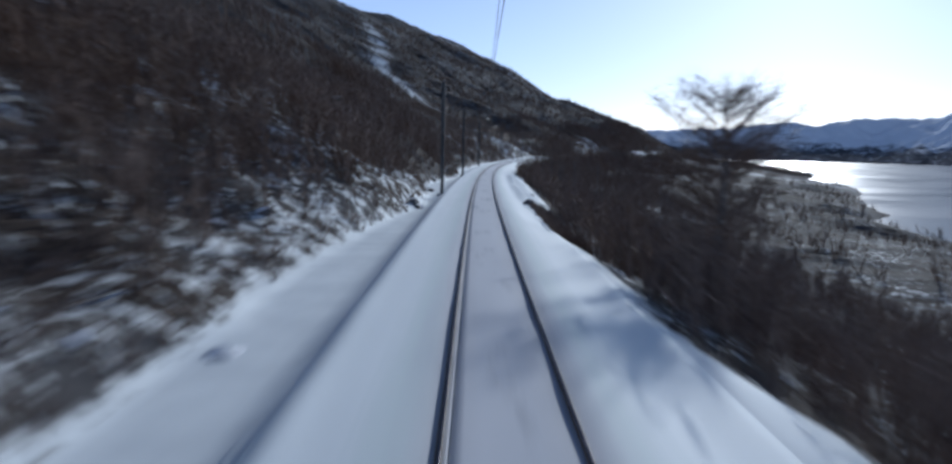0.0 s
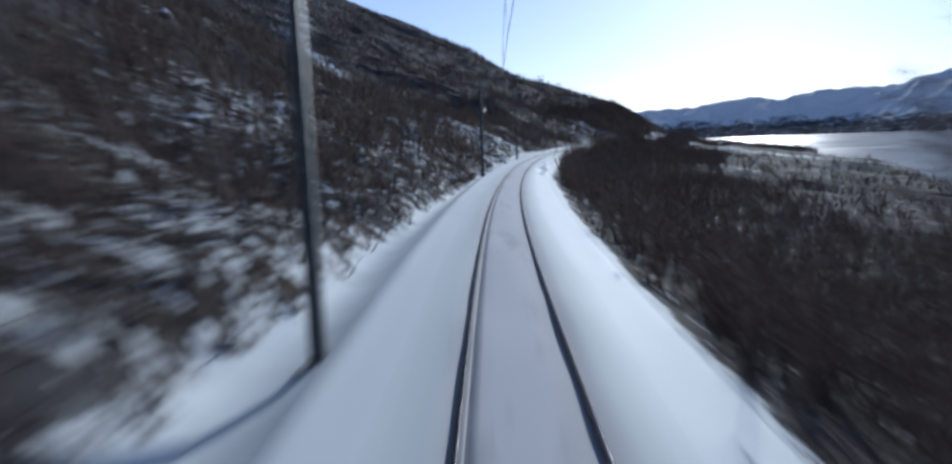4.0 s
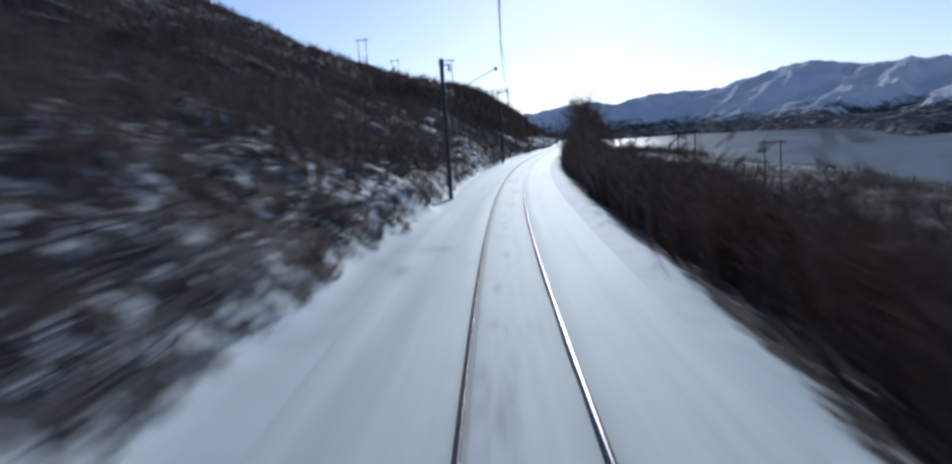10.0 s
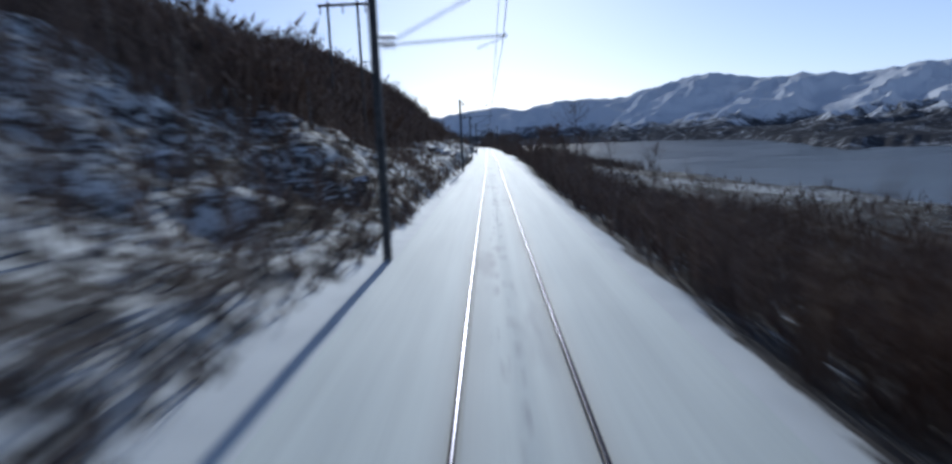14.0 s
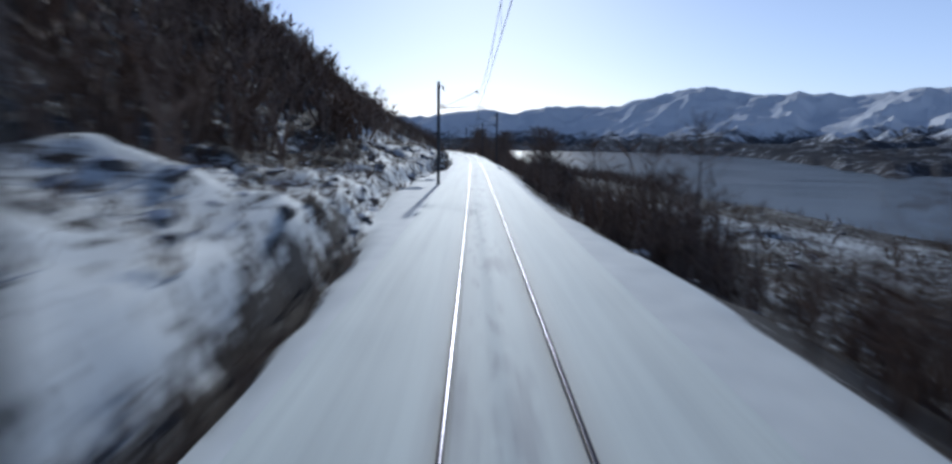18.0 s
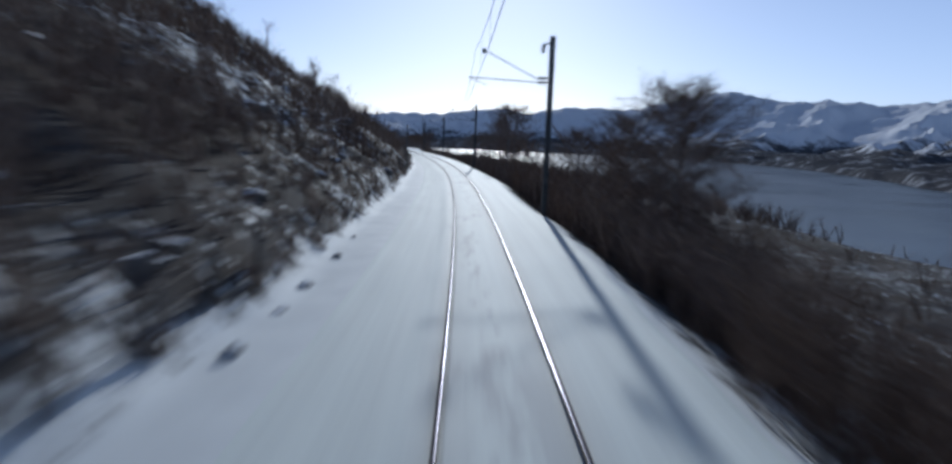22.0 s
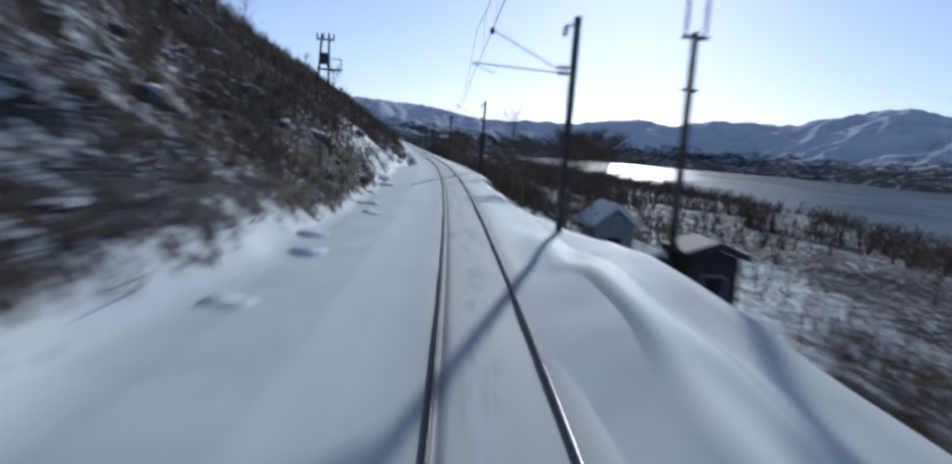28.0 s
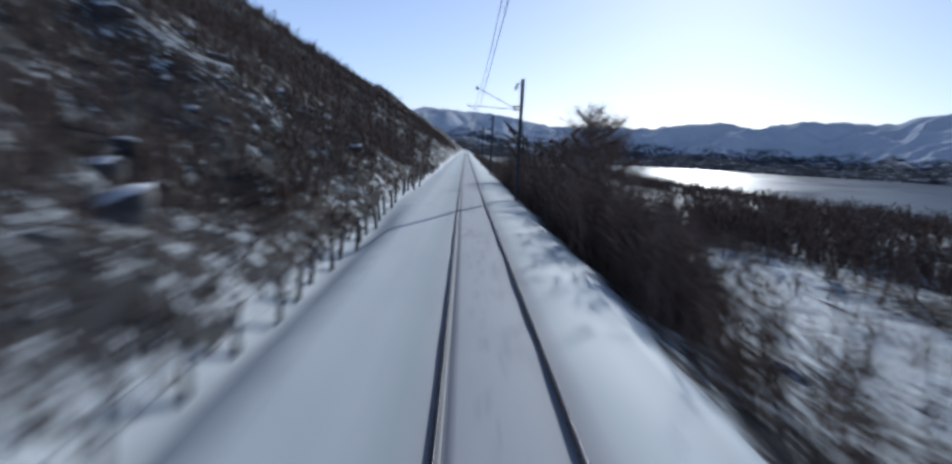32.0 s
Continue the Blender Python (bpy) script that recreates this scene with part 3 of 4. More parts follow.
def woods(s, u):
    """Density of the birch scrub, 0 to 1."""
    s, u = np.broadcast_arrays(np.asarray(s, float), np.asarray(u, float))
    dl, dr = -u - edge_left(s), u - edge_right(s)
    clear = 0.5 + 0.5 * grain(s / 24, u / 15, 41)
    left = rise(dl, 0.6, 5) * (0.55 + 0.75 * clear) * (0.62 + 0.38 * rise(dl, 10, 24)) * (1 - 0.35 * bump_at(s, 190, 290, 15) * (1 - rise(-u, 14, 24)))
    left = left * (1 - 0.45 * bump_at(s, 374, 412, 5) * bump_at(-u, 4, 15, 3)) * (1 - 0.4 * bump_at(s, 428, 480, 8) * bump_at(-u, 4, 15, 3))
    left = left * (1 - 0.6 * bump_at(s, 726, 765, 5) * bump_at(-u, 6, 20, 3))
    left = left * (1 - 0.93 * bump_at(s, 495, 690, 18) * (1 - rise(-u, 9, 14))) * (1 - 0.85 * bump_at(s, 940, 992, 6) * (1 - rise(-u, 7, 9.5)))
    left = left * (1 - 0.85 * gully(s, u)) * (1 - 0.5 * bump_at(s, 590, 690, 8) * (1 - rise(-u, 22, 30))) * (1 - 0.6 * bump_at(s, 998, 1034, 6) * (1 - rise(-u, 24, 30)))
    right = rise(dr, 0.7, 2.2) * (0.65 + 0.7 * clear)
    open_right = bump_at(s, 590, 1000, 40) * rise(u, 8, 13) * (1 - rise(u, 70, 95) * rise(s, 830, 900))
    clump = rise(grain(s / 11, u / 6, 43), -0.1, 0.5)
    right = right * (1 - bump_at(s, 540, 1010, 40) * (1 - 0.4 - 0.6 * clump) * (1 - rise(u, 80, 110)))
    right = right * (1 - rise(u, 45, 70) * (1 - rise(grain(s / 26, u / 17, 44), -0.5, 0.3)))
    right = right * (1 - 0.88 * bump_at(s, 1000, 1112, 6) * bump_at(u, 6.3, 40, 1.5)) * (1 - 0.7 * bump_at(s, 640, 690, 6) * bump_at(u, 5, 17, 2)) * (1 - 0.9 * bump_at(s, 904, 950, 3) * bump_at(u, 4.6, 23, 1.5)) * (1 - 0.3 * bump_at(s, 26, 46, 3) * (1 - rise(u, 8, 11))) * (1 - 0.75 * bump_at(s, 90, 110, 3) * (1 - rise(u, 8, 11)))
    right = right * (1 - 0.85 * bump_at(s, 698, 765, 8) * bump_at(u, 7.5, 34, 2) * rise(grain(s / 6, u / 3.4, 36), -0.1, 0.35))
    right = right * (1 - 0.45 * bump_at(s, 752, 786, 5) * bump_at(u, 5.5, 30, 1.5)) * (1 - 0.4 * bump_at(s, 802, 1000, 6) * bump_at(u, 3, 14, 1)) * (1 - 0.5 * bump_at(s, 512, 532, 4) * (1 - rise(u, 8, 11))) * (1 - 0.75 * bump_at(s, 560, 582, 3) * (1 - rise(u, 8, 11)))
    right = right * (1 - 0.75 * open_right) * (1 - rise(u, shore(s) - 8, shore(s) - 2))
    return np.clip(np.where(u < 0, left, right), 0, 1)


# ---- ground, bed, rails ----
def build_ground():
    s = np.concatenate([np.arange(-910, -70, 40.0), np.arange(-70, 1200, 1.0), np.arange(1200, 2400, 12.0)])
    right = np.concatenate([np.arange(2.6, 12, 0.35), np.arange(12, 40, 1.4), np.arange(40, 150, 5.0), np.arange(150, 420, 18.0)])
    left = np.concatenate([np.arange(2.6, 14, 0.35), np.arange(14, 45, 1.3), np.arange(45, 150, 4.5), np.arange(150, 330, 15.0), np.arange(330, 781, 50.0)])
    u = np.concatenate([-left[::-1], [-2.5, 0.0, 2.5], right])
    S, U = np.meshgrid(s, u, indexing="ij")
    Z = land(S, U) - np.interp(np.abs(U), [0, 2.3, 2.6, 2.95], [0.25, 0.12, 0.04, 0])
    me = raw_mesh("ground", to_world(S, U, Z).reshape(-1, 3), sheet(len(s), len(u)), M_GROUND, True)
    float_attr(me, "bare", bareness(S, U))
    tagged(new("ground", me), "steep heath hillside patched with old snow above a fjord", "ground", kind="structure")
    s = np.concatenate([np.arange(-60, 1100, 1.0), np.arange(1100, 1500, 8.0)])
    u = np.array([-2.98, -2.86, -2.74, -2.62, -2.5, -2.38, -2.25, -2.1, -1.9, -1.5, -1.15, -0.92, -0.81, -0.70, -0.672, -0.648, -0.624, -0.5, -0.25, 0, 0.25, 0.5, 0.70, 0.81, 0.92, 1.15, 1.5, 1.9, 2.1, 2.25, 2.38, 2.5, 2.62, 2.74, 2.86, 2.98])
    S, U = np.meshgrid(s, u, indexing="ij")
    groove = np.exp(-((np.abs(U) - 0.755) / 0.06) ** 2)
    Z = land(S, U) + np.where(np.abs(U) > 2.9, -0.014, 0.004) - 0.04 * groove - 0.05 * (np.abs(U + 0.648) < 0.005) * (1 - bump_at(S, 205, 830, 25)) + 0.012 * np.exp(-((np.abs(U) - 1.0) / 0.15) ** 2)
    me = raw_mesh("track_bed", to_world(S, U, Z).reshape(-1, 3), sheet(len(s), len(u)), M_BED, True)
    float_attr(me, "along", S)
    float_attr(me, "side", U)
    tagged(new("track_bed", me), "railway track bed buried in smooth wind-packed snow", "track bed", kind="structure")


def sweep(name, profile, material, u, s):
    """A profile of (side, up) swept along the canted track."""
    c = cant_at(s)
    P = np.array(profile)
    side = u + P[None, :, 0]
    S = np.repeat(s[:, None], len(P), 1)
    C = np.repeat(c[:, None], len(P), 1)
    pts = to_world(S, side * np.cos(C) + P[None, :, 1] * np.sin(C), P[None, :, 1] * np.cos(C) - side * np.sin(C))
    n, k = len(s), len(P)
    i = np.arange((n - 1) * k).reshape(n - 1, k)
    j = np.roll(i, -1, 1)
    return raw_mesh(name, pts.reshape(-1, 3), np.stack([i, j, j + k, i + k], -1).reshape(-1, 4), material)


def build_rails():
    s = np.concatenate([np.arange(-60, 1110, 2.0), np.arange(1110, 1500, 10.0)])
    for u in (-0.7525, 0.7525):
        rail = tagged(new("rail"), "steel rail with a bright worn head, half sunk in snow", "rail", "rails of the track", "structure")
        link_mesh("rail_web", sweep("rail_web", [(-0.036, -0.03), (-0.036, -0.009), (-0.027, -0.003), (0.027, -0.003), (0.036, -0.009), (0.036, -0.03), (0.012, -0.05), (0.012, -0.15), (0.065, -0.17), (-0.065, -0.17), (-0.012, -0.15), (-0.012, -0.05)], M_RAIL, u, s), rail)
        link_mesh("rail_head", sweep("rail_head", [(-0.022, -0.006), (-0.022, -0.001), (-0.018, 0.0), (0.018, 0.0), (0.022, -0.001), (0.022, -0.006)], M_RAILTOP, u, s), rail, "polished running surface")


build_ground()
build_rails()


def build_lake():
    me = raw_mesh("fjord", [(-4600, -4200, LAKE), (5000, -4200, LAKE), (5000, 5400, LAKE), (-4600, 5400, LAKE)], [(0, 1, 2, 3)], M_WATER)
    tagged(new("water", me), "wide calm grey fjord reflecting the low sun", "water", kind="structure")


def build_fells():
    """The far shore and the fells behind it, round a point on the line."""
    AZ = [-120, -60, -20, 0, 3, 6, 9, 12, 15, 17, 19, 21.4, 24.2, 26, 28, 30, 32.5, 34.3, 35.3, 37, 38.8, 40.5, 42.8, 46.6, 50, 54, 57, 65, 80, 120, 240]
    EL = [4, 4, 3.0, 2.3, 2.3, 2.4, 2.15, 1.65, 1.62, 1.7, 2.0, 2.3, 2.4, 2.1, 2.6, 2.7, 2.75, 2.8, 3.3, 3.45, 4.1, 4.25, 3.75, 3.65, 3.4, 3.75, 3.9, 4.0, 4.0, 3.6, 4.0]
    SHORE_AZ = [-120, -60, 7, 13.5, 18, 25, 31, 35, 38, 41, 44, 48, 50.5, 53, 57, 62, 70, 120, 240]
    SHORE = [1800, 1500, 1500, 2300, 2800, 2700, 2700, 2600, 2300, 2000, 1650, 1100, 830, 740, 800, 640, 800, 1300, 1800]
    az = np.concatenate([np.arange(-120, -20, 2.5), np.arange(-20, 0, 1.0), np.arange(0, 68, 0.12), np.arange(68, 120, 1.0), np.arange(120, 241, 3.0)])
    f = np.concatenate([[-0.03], np.linspace(0, 1, 150), [1.04, 1.12]])
    A, Q = np.meshgrid(np.radians(az), f, indexing="ij")
    fine = np.interp(np.arange(-123, 243.01, 0.1), AZ, EL)
    el = np.interp(az, np.arange(-123, 243.01, 0.1), np.convolve(fine, np.bartlett(15) / np.bartlett(15).sum(), "same"))[:, None]
    el = el + (0.07 * grain(az / 1.3, 0 * az, 71) + 0.05 * grain(az / 0.5, 0 * az, 72))[:, None]
    r0 = np.interp(az, SHORE_AZ, SHORE)[:, None] + 60 * grain(az / 2.1, 0 * az, 51)[:, None] + 30 * grain(az / 0.7, 0 * az, 52)[:, None]
    Rr = r0 + (4500 - r0) * Q
    top = Rr * np.tan(np.radians(el)) + 3
    x, y = 200 + np.sin(A) * Rr, 600 + np.cos(A) * Rr
    q = np.clip(Q, 0, 1)
    shape = 0.05 * rise(q, 0.0, 0.10) + 0.13 * rise(q, 0.08, 0.5) + 0.82 * rise(q, 0.4, 1.0) ** 1.25

    def ridge(step, slant, seed):
        """Spurs that run down from the crest, leaning one way."""
        side = (np.degrees(A) - slant * q) / step
        side = side + 0.55 * grain(x / 260, y / 260, seed + 1) + 0.2 * grain(x / 90, y / 90, seed + 2)
        return 1 - 2 * np.abs(grain(side, q * 2.2, seed))

    spur = 42 * ridge(3.6, 13.0, 81) + 8 * ridge(1.2, 10.0, 84) + 2.5 * ridge(0.45, 5.0, 87) + 8 * grain(x / 150, y / 130, 55) + 5 * grain(x / 70, y / 60, 53) + 2.5 * grain(x / 33, y / 33, 54)
    z = LAKE + (top - LAKE) * shape + spur * rise(q, 0.04, 0.3) * (1 - 0.85 * rise(q, 0.8, 1.0)) * (0.35 + 0.65 * rise(q, 0.3, 0.6))
    z = z + 9 * rise(q, 0, 0.03) * (1 + 0.6 * grain(x / 90, y / 90, 56)) + 5 * rise(q, 0.02, 0.1) * grain(x / 40, y / 40, 59)
    z = np.where(Q < 0, LAKE - 6, z) - np.where(Q > 1.0, (Q - 1.0) * 900, 0)
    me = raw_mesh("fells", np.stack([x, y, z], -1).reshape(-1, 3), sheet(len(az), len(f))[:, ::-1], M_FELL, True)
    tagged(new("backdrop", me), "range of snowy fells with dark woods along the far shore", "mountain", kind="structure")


build_lake()
build_fells()


# ---- scrub and trees ----
rng = np.random.default_rng(7)


def bush_template(height, spread, stems, twigs, width, seed):
    """Bare stems and twigs as slim blades: a list of triangles."""
    g = np.random.default_rng(seed)
    tri = []
    for _ in range(stems):
        a, lean = g.uniform(0, 6.283), g.uniform(0.05, 1.0) * spread
        base = np.array([g.normal(0, 0.16), g.normal(0, 0.16), -0.15]) * spread
        tip = np.array([math.cos(a) * lean, math.sin(a) * lean, height * g.uniform(0.65, 1.0)])
        w = np.array([-math.sin(a + 0.7), math.cos(a + 0.7), 0]) * width * 1.3
        tri.append((base - w, base + w, tip))
        for _ in range(twigs):
            q = g.uniform(0.25, 0.95)
            p = base + (tip - base) * q
            b = a + g.normal(0, 1.1)
            r = g.uniform(0.25, 0.6) * spread * (1.15 - 0.6 * q)
            end = p + np.array([math.cos(b) * r, math.sin(b) * r, r * g.uniform(0.3, 1.3)])
            o = g.normal(0, 1, 3)
            o = np.cross(end - p, o)
            o = o / (np.linalg.norm(o) + 1e-6) * width * g.uniform(0.6, 1.2)
            tri.append((p - o, p + o, end))
    return np.array(tri)


def scatter(count, s0, s1, u0, u1, power=1.0):
    """Places for scrub, thicker where woods() says so and towards the track."""
    s, q = rng.uniform(s0, s1, count), rng.uniform(0, 1, count) ** power
    u = u0 + (u1 - u0) * q
    keep = rng.uniform(0, 1, count) < woods(s, u)
    return s[keep], u[keep]


def clumps(count, s0, s1, u0, u1, gap=-0.3):
    """Places for a thicket of its own, broken by gaps."""
    s, u = rng.uniform(s0, s1, count), rng.uniform(u0, u1, count)
    keep = (grain(s / 7, u / 4, 45) > gap) & (u > edge_right(s) + 0.8)
    return s[keep], u[keep]


def thicket(name, label, s, u, templates, low, high):
    """Many bushes in one mesh."""
    n = len(s)
    pick, turn = rng.integers(0, len(templates), n), rng.uniform(0, 6.283, n)
    size = rng.uniform(low, high, n)
    base = to_world(s, u, land(s, u))
    out = []
    for k, t in enumerate(templates):
        m = pick == k
        c, d, z = np.cos(turn[m]), np.sin(turn[m]), size[m]
        v = t.reshape(-1, 3)
        x = (v[None, :, 0] * c[:, None] - v[None, :, 1] * d[:, None]) * z[:, None]
        y = (v[None, :, 0] * d[:, None] + v[None, :, 1] * c[:, None]) * z[:, None]
        out.append((np.stack([x, y, v[None, :, 2] * z[:, None]], -1) + base[m][:, None, :]).reshape(-1, 3))
    v = np.concatenate(out)
    me = raw_mesh(name, v, np.arange(len(v)).reshape(-1, 3), M_TWIG)
    return tagged(new(name, me), label, "scrub", kind="stuff")


NEAR = [bush_template(2.3, 1.0, 5, 5, 0.026, i) for i in range(6)]
TUFT = [bush_template(0.5, 0.42, 5, 1, 0.02, 60 + i) for i in range(5)]
FAR = [bush_template(3.2, 1.5, 4, 5, 0.082, 20 + i) for i in range(6)]
s, u = scatter(27000, -10, 1130, -4.6, -48, 1.35)
thicket("birch_scrub", "dense leafless birch scrub on the hillside above the track", s, u, NEAR, 0.6, 1.5)
s, u = scatter(23000, -10, 1130, 3.2, 42, 1.45)
thicket("birch_scrub", "dense leafless birch scrub on the slope below the track", s, u, NEAR, 0.7, 1.6)
s, u = scatter(3000, 1125, 1450, -5, -45, 1.0)
thicket("birch_wood", "dark leafless birch wood on the far hillside beside the line", s, u, FAR, 0.5, 1.0)
s, u = scatter(2000, 1125, 1450, 4, 42, 1.0)
thicket("birch_wood", "dark leafless birch wood on the far slope below the line", s, u, FAR, 0.5, 1.0)
s, u = scatter(19000, 0, 1500, -40, -230, 1.0)
thicket("birch_wood", "dark leafless birch wood high on the hillside", s, u, FAR, 0.7, 1.35)
for count, s0, s1 in ((17000, -10, 500), (17000, 500, 1130)):
    s, u = rng.uniform(s0, s1, count), -3.5 - 9.5 * rng.uniform(0, 1, count) ** 1.5
    keep = rng.uniform(0.15, 0.75, count) < bareness(s, u)
    s, u = s[keep], u[keep]
    thicket("heath_tufts", "low brown heather and dry grass tufts poking through snow", s, u, TUFT, 0.4, 1.3)
s, u = scatter(9000, -10, 1130, 3.0, 12, 1.2)
thicket("heath_tufts", "low brown heather and dry grass tufts beside the embankment", s, u, TUFT, 0.5, 1.3)
s, u = scatter(2600, 860, 1700, 95, 190, 1.0)
thicket("shore_trees", "row of dark bare trees along the shore", s, u, FAR, 1.6, 2.9)
s, u = scatter(1000, 300, 445, 6.5, 16, 1.0)
thicket("birch_scrub", "tall leafless birch scrub below the track", s, u, NEAR, 1.5, 2.3)
for count, s0, s1, u0, u1, lo, hi in ((500, 340, 440, 5, 9.5, 1.5, 2.2), (700, 450, 530, 14, 40, 1.1, 2.0), (260, 628, 648, 5.5, 12, 0.9, 1.6), (150, 633, 645, 6.2, 9.6, 1.5, 2.3), (550, 500, 558, 6.5, 13, 1.3, 2.2), (1000, 688, 752, 3.9, 8.5, 0.6, 1.3), (330, 752, 786, 3.9, 7, 0.6, 1.2), (240, 786, 800, 3.9, 8.5, 0.6, 1.3), (420, 805, 885, 4.2, 8, 0.7, 1.3), (1500, 790, 890, 14, 36, 1.3, 2.3), (330, 945, 1000, 4, 8, 0.8, 1.6), (180, 940, 1000, 9, 24, 1.2, 2.2), (900, 1040, 1110, 4, 9, 0.9, 1.9), (300, 1072, 1115, 8, 16, 1.2, 2.4), (650, 708, 800, 6, 14, 1.4, 2.5), (260, 548, 600, 6.5, 13, 1.4, 2.3)):
    s, u = clumps(count, s0, s1, u0, u1)
    thicket("birch_scrub", "thick dark leafless scrub beside the embankment", s, u, NEAR, lo, hi)
s, u = rng.uniform(29, 42.5, 800), rng.uniform(2.75, 4.4, 800)
thicket("grass_tussocks", "dark dry grass tussocks on the edge of the embankment", s, u, TUFT, 0.5, 0.9)
s, u = scatter(2200, 20, 130, -6, -26, 1.0)
thicket("birch_scrub", "dense leafless birch scrub on the hillside above the track", s, u, NEAR, 0.8, 1.5)
s, u = clumps(70, 1074, 1102, 6, 15)
thicket("birch_wood", "clump of tall leafless birches beside the line", s, u, FAR, 1.7, 2.7)
s, u = clumps(420, 1118, 1180, 34, 80)
thicket("birch_wood", "belt of tall dark bare trees between the heath and the lake", s, u, FAR, 1.5, 2.4)
s, u = scatter(4200, 470, 680, -12, -40, 1.0)
thicket("birch_wood", "tall leafless birch wood above the snowy bench", s, u, FAR, 1.1, 1.9)
s, u = scatter(9000, 0, 1700, 38, 260, 1.0)
thicket("birch_wood", "dark leafless birch wood along the near shore", s, u, FAR, 0.7, 1.4)


def tree_meshes(seed, height, limbs=30, sprays=24):
    """Trunk and crown of a bare birch."""
    g = random.Random(seed)
    bm = bmesh.new()
    pts = [Vector((0, 0, -0.3))]
    for i in range(1, 7):
        pts.append(pts[-1] + Vector((g.gauss(0, 0.07), g.gauss(0, 0.07), height / 6)))
    r = [0.11 * height / 6 * (1 - i / 6.6) for i in range(7)]
    tube(bm, pts, r, 6)
    trunk = bm_mesh("trunk", bm, M_BARK, True)
    bm = bmesh.new()
    for i in range(limbs):
        q = g.uniform(0.3, 0.98)
        k = min(int(q * 6), 5)
        p = pts[k].lerp(pts[k + 1], q * 6 - k)
        a, ln = g.uniform(0, 6.283), height * g.uniform(0.2, 0.34) * (0.3 + 0.85 * math.sin(math.pi * min(q, 0.97) ** 1.3))
        d = Vector((math.cos(a), math.sin(a), g.uniform(0.35, 1.1))).normalized()
        m, e = p + d * ln * 0.5 + Vector((0, 0, 0.03 * ln)), p + d * ln + Vector((0, 0, 0.14 * ln))
        tube(bm, [p, m, e], [0.018, 0.011, 0.004], 3, False)
        for _ in range(sprays):
            t = g.uniform(0.2, 1.0)
            b = p.lerp(m, t * 2) if t < 0.5 else m.lerp(e, t * 2 - 1)
            v = (d * 0.7 + Vector((g.gauss(0, 0.8), g.gauss(0, 0.8), g.gauss(0.1, 0.6)))).normalized() * g.uniform(0.2, 0.55) * height / 7
            w = v.cross(Vector((g.gauss(0, 1), g.gauss(0, 1), g.gauss(0, 1)))).normalized() * 0.0065
            bm.faces.new([bm.verts.new(c) for c in (b - w, b + w, b + v)])
            w2 = v.normalized().orthogonal() * 0.0055
            h = b + v * 0.5
            bm.faces.new([bm.verts.new(c) for c in (h - w2, h + w2, h + v * 0.4 + Vector((g.gauss(0, 0.1), g.gauss(0, 0.1), 0.05)))])
    return trunk, bm_mesh("crown", bm, M_TWIG)


TREES = []
for i, h in enumerate((5.5, 6.5, 7.5, 4.6)):
    t, c = tree_meshes(100 + i, h)
    ob = new("birch_tree")
    link_mesh("trunk", t, ob, "pale mottled birch trunk")
    link_mesh("crown", c, ob, "bare fine twigs")
    TREES.append(tagged(ob, "slender leafless birch tree rising from snowy scrub", "tree", "birches beside the line"))
FULL = []
for i, h in enumerate((6.4, 7.2, 6.8)):
    t, c = tree_meshes(140 + i, h, 75, 36)
    ob = new("birch_tree")
    link_mesh("trunk", t, ob, "pale mottled birch trunk")
    link_mesh("crown", c, ob, "thick round crown of bare twigs")
    FULL.append(tagged(ob, "tall leafless birch with a broad crown of fine twigs", "tree", "birches beside the line"))
# right of the line, then left
spots = []
for count, s0, s1, u0, u1 in ((26, 5, 170, 9, 20), (18, 225, 290, 9, 20), (26, 372, 445, 6.5, 16), (34, 372, 440, 5.6, 10), (22, 500, 650, 8, 20), (24, 730, 860, 9, 26), (26, 795, 850, 12, 24), (36, 930, 1090, 6.5, 18), (70, 5, 480, -9, -30), (80, 480, 1110, -9, -28)):
    for _ in range(count):
        spots.append((random.uniform(s0, s1), random.uniform(u0, u1)))
# tall birches that stand out against the sky
TALL = [(27, 8.3, 1.12), (28.5, 9.5, 1.1), (112, 9, 1.1), (118, 11, 1.2), (127, 8, 1.0), (133, 12, 1.2), (412, 7.2, 1.25), (419, 8.0, 1.3), (428, 6.8, 1.2), (423, 9.8, 1.2), (431, 10.5, 1.25), (436, 8.4, 1.15), (545, 10, 1.0), (552, 12, 1.05), (558, 9, 0.9), (594, 9, 0.55), (642, 8.5, 0.8), (637, 6.6, 0.72), (640, 7.6, 0.84), (714, 7.2, 1.0), (716.5, 8.2, 1.1), (721, 7.4, 0.85), (728, 8, 0.8), (734, 10, 0.95), (742, 9, 0.85), (769, 6.3, 1.05), (771.5, 7.4, 1.1), (797, 6.2, 0.85), (794.5, 5.2, 0.7), (802, 13, 1.3), (822, 13, 1.35), (829, 15, 1.45), (894, 5.9, 0.75), (890.5, 7.2, 0.85), (938, 4.7, 0.72), (936, 7.2, 0.85), (942, 8.5, 0.95), (950, 12, 1.2), (957, 15, 1.3), (972, 14, 1.2), (1078, 9, 1.2), (1084, 11, 1.3), (1090, 13, 1.25), (1096, 10, 1.2)]
